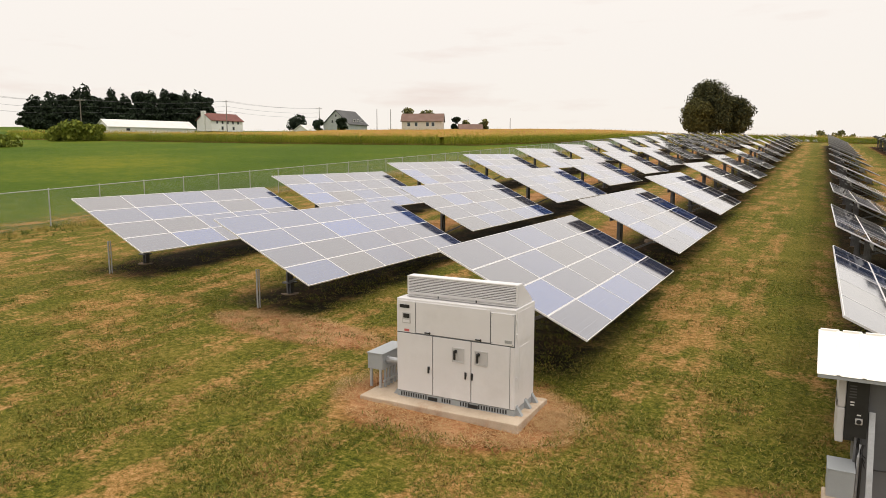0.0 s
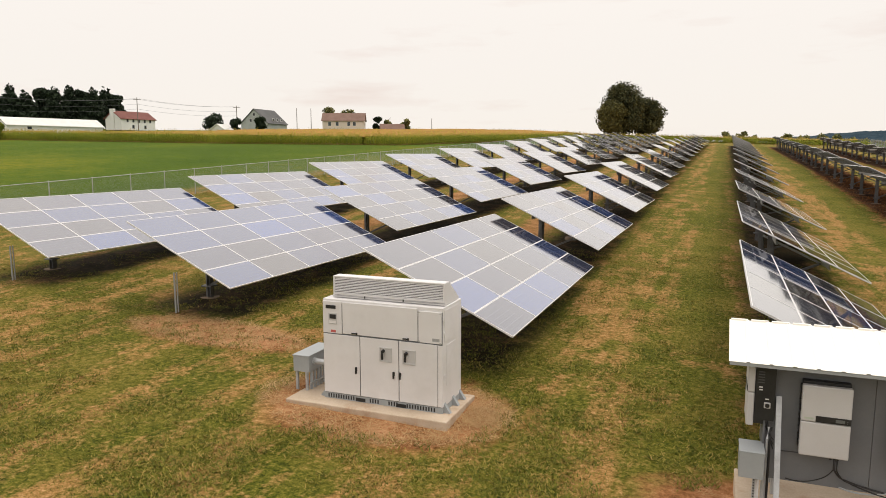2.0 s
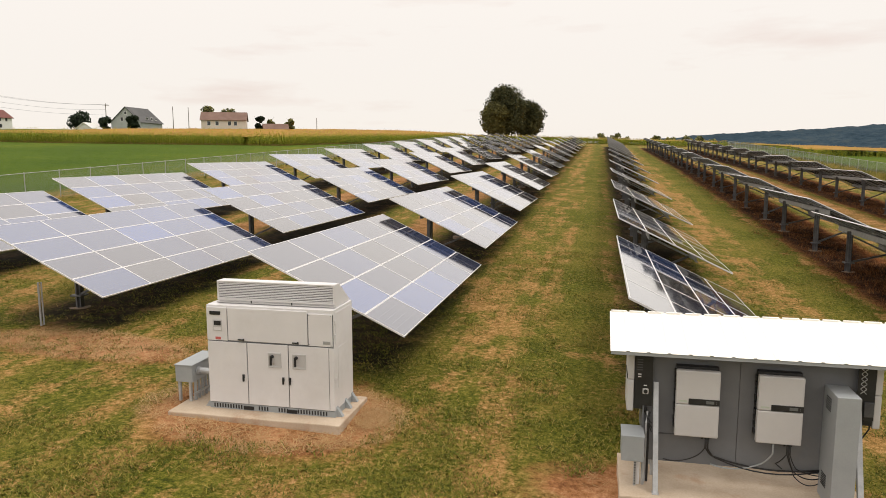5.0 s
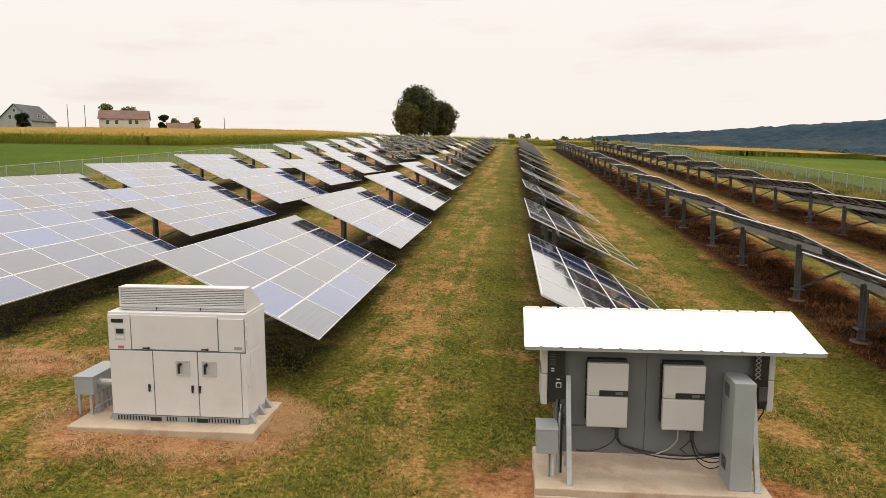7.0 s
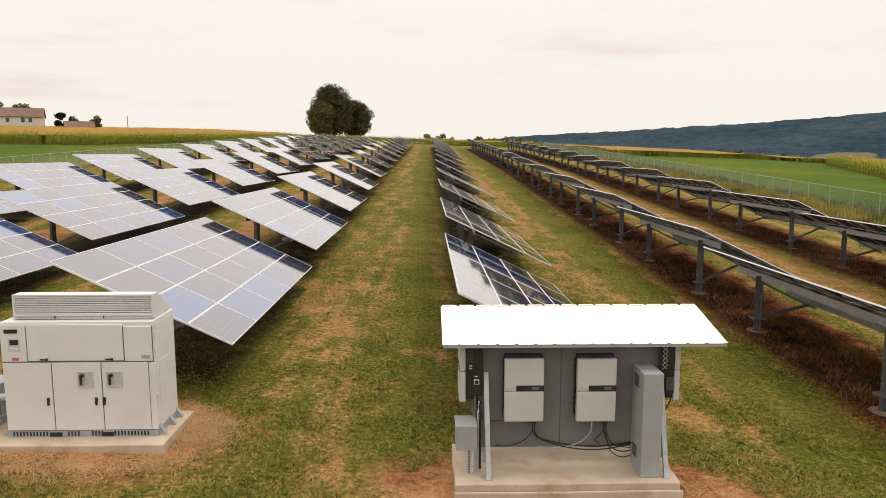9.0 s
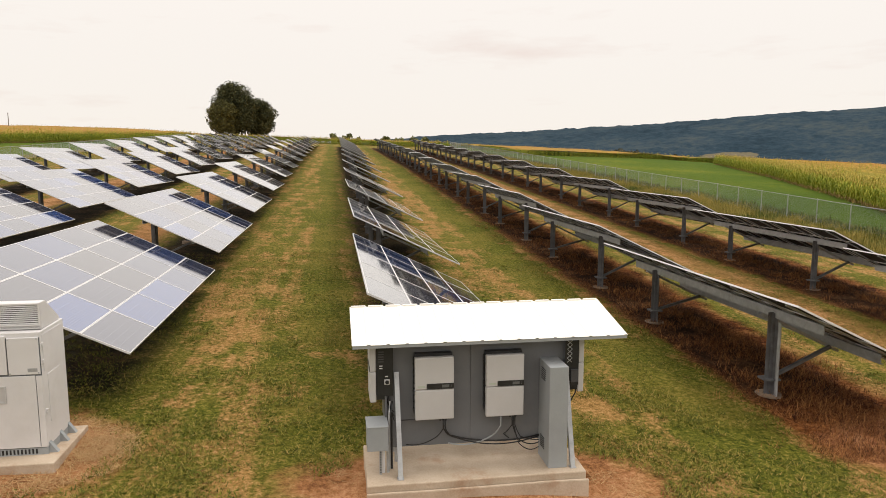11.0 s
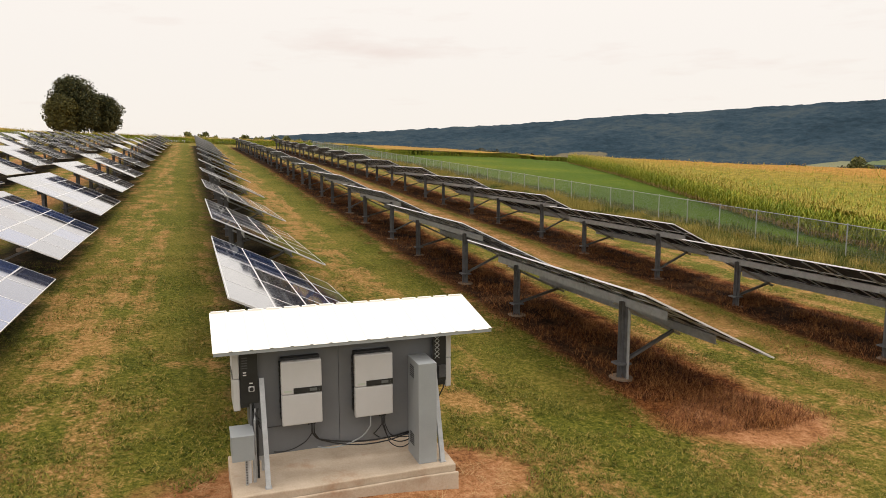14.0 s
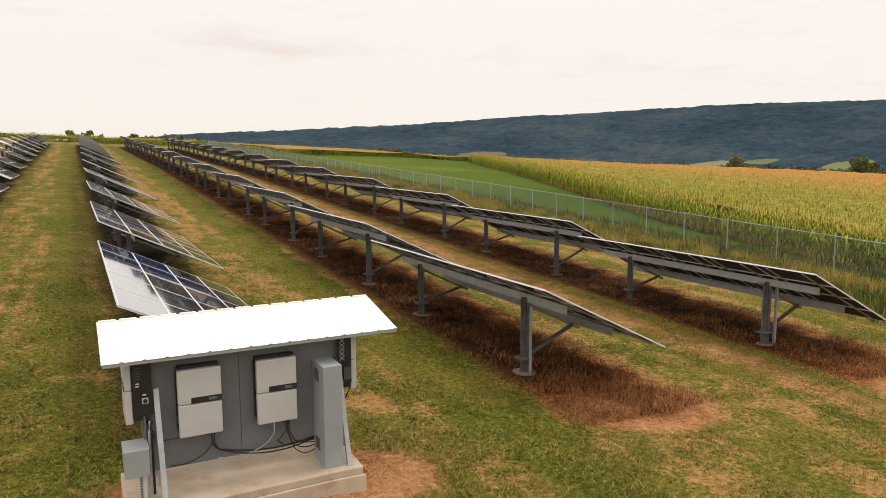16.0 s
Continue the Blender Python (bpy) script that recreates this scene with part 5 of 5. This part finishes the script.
W6 = [("front", -5 + 2.6 * k, 2.9, 0.9, 1.1) for k in range(5)]
gable_house("farmhouse", -45.4, 297, 15.5, 8.5, 4.2, 6.9, 40, MAT_white_wall, MAT_red_roof, "white two-storey farmhouse with a red roof", W6 + [("front", -2.5, 0.6, 1.0, 1.3), ("front", 3.0, 0.6, 1.0, 1.3), ("left", 0, 2.9, 0.9, 1.1)], True, 0.0)
gable_house("barn", -50.6, 250, 28, 9, 2.4, 4.6, 24, MAT_white_wall, MAT_white_roof, "long low white barn with a pale roof", [("front", -8, 1.2, 1.2, 0.8)], False, 0.4)
gable_house("grey_house", -35.8, 296, 14.5, 12, 3.2, 8.6, 58, MAT_grey_siding, MAT_slate_roof, "grey gabled house with a dark roof", [("left", -1.6, 3.6, 1.0, 1.3), ("left", 1.2, 3.6, 1.0, 1.3), ("left", 0, 6.0, 0.9, 1.0), ("front", -3, 4.2, 1.2, 0.8), ("front", 0, 4.2, 1.2, 0.8), ("front", 3, 4.2, 1.2, 0.8)], False, 0.2)
gable_house("beige_house", -29.6, 290, 16.5, 8, 4.7, 7.6, -6, MAT_beige_wall, MAT_brown_roof, "beige house with a brown roof behind the corn", [("front", -5.4, 2.6, 1.1, 1.5), ("front", -2.4, 2.6, 1.1, 1.5), ("front", 2.2, 2.6, 1.1, 1.5), ("front", 4.4, 2.6, 1.1, 1.5)], False, 0.2)
gable_house("garden_shed", -39.0, 264, 6, 5, 2.0, 3.7, 60, MAT_white_wall, MAT_white_roof, "small white outbuilding half hidden by corn", [], False, 0.9)
gable_house("garage", -25.8, 286, 9, 5, 2.2, 4.2, 8, MAT_white_wall, MAT_brown_roof, "low white garage with a brown roof", [], False, 0.9)


def utility_pole(th, d, h, arms):
    p = new("utility_pole")
    x, y = polar(th, d)
    p.matrix_basis = Matrix.Translation((x, y, land(x, y))) @ Matrix.Rotation(radians(-th), 4, "Z")
    bm = bmesh.new()
    bmesh.ops.create_cone(bm, cap_ends=True, segments=8, radius1=0.17, radius2=0.11, depth=h + 1, matrix=Matrix.Translation((0, 0, h / 2 - 0.5)))
    part("pole", bm, MAT_pole, p)
    if arms:
        part("crossarm", boxed(-1.2, 1.2, -0.2, -0.09, h - 0.75, h - 0.6), MAT_pole, p)
        for xx in (-1.1, -0.4, 0.4, 1.1):
            part("insulator", boxed(xx - 0.05, xx + 0.05, -0.19, -0.1, h - 0.6, h - 0.4, 0.02), MAT_white_paint, p)
    return tagged(p, "weathered wooden utility pole", "utility pole", "utility poles"), Vector((x, y, land(x, y)))


POLES = [(-61.5, 205, 11.5, True), (-54.95, 225, 10.6, True), (-44.9, 262, 11.6, True), (-37.85, 285, 9.8, True), (-33.3, 300, 9.5, False), (-32.2, 310, 9.5, False), (-22.6, 300, 6, False)]
tops = [utility_pole(*p)[1] + Vector((0, 0, p[2] - 0.4)) for p in POLES]
for i in range(3):
    for off, dz in ((-1.0, 0), (1.0, 0), (0, -1.8), (0, -3.4)):
        bm = bmesh.new()
        o = Vector((off * 0.8, off * 0.6, dz))
        tube(bm, sag(tops[i] + o, tops[i + 1] + o, 0.9, 10), 0.028, 4)
        tagged(link_mesh("power_line", bm, MAT_dark_steel), "dark overhead power line between poles", "power line", "power lines")


# ---------------------------------------------------------------- the wooded ridge and the valley
RIDGE = [(-12, -0.004), (-2, 0.008), (8, 0.0255), (14, 0.0295), (19.4, 0.0340), (25.8, 0.0405), (33.9, 0.0497), (37.5, 0.0518), (44, 0.0575), (49.2, 0.0611), (54, 0.0625), (59.3, 0.0618), (68, 0.066), (80, 0.060), (100, 0.03), (118, -0.01)]
bm = bmesh.new()
NT, ND = 420, 34
rows = []
for j in range(ND + 1):
    f = j / ND
    row = []
    for i in range(NT + 1):
        th = -12 + 130 * i / NT
        d = 1500 + 1500 * f
        x, y = polar(th, d)
        top = 5.25 + np.interp(th, [r[0] for r in RIDGE], [r[1] for r in RIDGE]) * 2800
        base = min(land(x, y), -30.0) - 6
        s = min(1.0, f / 0.86)
        z = base + (top - base) * (s * s * (3 - 2 * s)) * (1.0 if f <= 0.86 else 1 - (f - 0.86) * 2)
        rough = min(1.0, f * 4)
        z += rough * (16 * noise.noise((x * 0.004, y * 0.004, 2.0)) * (1 - 0.75 * s) + 5 * noise.noise((x * 0.02, y * 0.02, 4.0)) + 3.5 * noise.noise((x * 0.07, y * 0.07, 6.0)))
        row.append(bm.verts.new((x, y, z)))
    rows.append(row)
for j in range(ND):
    for i in range(NT):
        bm.faces.new((rows[j][i], rows[j + 1][i], rows[j + 1][i + 1], rows[j][i + 1]))
bmesh.ops.recalc_face_normals(bm, faces=bm.faces[:])


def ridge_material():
    """Far forest in painted blue haze, a few pale clearings on its lower slope."""
    m, n, l, b = material("hazed_far_forest", 0.95, 0, 0.05)
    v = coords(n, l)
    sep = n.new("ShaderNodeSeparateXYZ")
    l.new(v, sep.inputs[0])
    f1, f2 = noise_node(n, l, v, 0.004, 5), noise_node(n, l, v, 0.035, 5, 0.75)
    # the blue of distance haze is mixed into the forest colours
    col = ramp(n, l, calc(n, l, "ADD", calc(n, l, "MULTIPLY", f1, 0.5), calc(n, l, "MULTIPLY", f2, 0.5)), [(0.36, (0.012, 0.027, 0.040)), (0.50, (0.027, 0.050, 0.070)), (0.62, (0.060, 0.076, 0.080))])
    for th, d, rx, ry, c in ((48.8, 1745, 80, 40, (0.20, 0.205, 0.125)), (57.5, 1735, 80, 36, (0.16, 0.18, 0.08)), (30.8, 1900, 70, 60, (0.15, 0.13, 0.085)), (52.0, 1800, 60, 30, (0.13, 0.16, 0.08))):
        cx, cy = polar(th, d)
        dx = calc(n, l, "POWER", calc(n, l, "DIVIDE", calc(n, l, "SUBTRACT", sep.outputs["X"], cx), rx), 2)
        dy = calc(n, l, "POWER", calc(n, l, "DIVIDE", calc(n, l, "SUBTRACT", sep.outputs["Y"], cy), ry), 2)
        dd = calc(n, l, "ADD", calc(n, l, "ADD", dx, dy), calc(n, l, "MULTIPLY", calc(n, l, "SUBTRACT", f1, 0.5), 1.5))
        col = mixer(n, l, calc(n, l, "MULTIPLY", calc(n, l, "SUBTRACT", 1.0, dd), 6.0, True), col, c)
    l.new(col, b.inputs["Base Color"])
    bump(n, l, b, f2, 1.0, 6.0)
    return m


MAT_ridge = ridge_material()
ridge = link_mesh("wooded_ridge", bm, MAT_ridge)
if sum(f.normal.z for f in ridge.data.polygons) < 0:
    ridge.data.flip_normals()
tagged(ridge, "long wooded ridge tinted blue-green by painted haze", "ridge", kind="structure")

rng = np.random.default_rng(77)
lumps = []
for th0, th1, d, hh, n in ((22.3, 28.5, 520, 8, 60), (29, 47, 900, 12, 60), (48, 64, 1000, 14, 60), (33, 60, 1350, 16, 80)):
    for _ in range(n):
        th, dd = rng.uniform(th0, th1), d * rng.uniform(0.94, 1.06)
        x, y = polar(th, dd)
        r = rng.uniform(0.5, 0.9) * hh
        lumps.append((x, y, land(x, y) + r * 0.7, r * 1.2, r * 1.2, r * 0.8))
V, F = leaf_cloud(rng, lumps, 26000, 2.2)
tagged(new("far_woods", mesh_of("far_woods", V, F, MAT_wood_far)), "dark belts of trees in the valley", "woods", kind="stuff")
for th, d, top, w in ((50.2, 335, 4.6, 8.5), (51.0, 338, 1.5, 6.5), (58.3, 318, 4.4, 9), (59.3, 322, 2.0, 7)):
    x, y = polar(th, d)
    tree(x, y, top - land(x, y), w, MAT_oak, "dark tree standing in the valley fields", 190 + int(th * 10), 22, 2600, 0.5, "round", 0.2, group="valley trees")
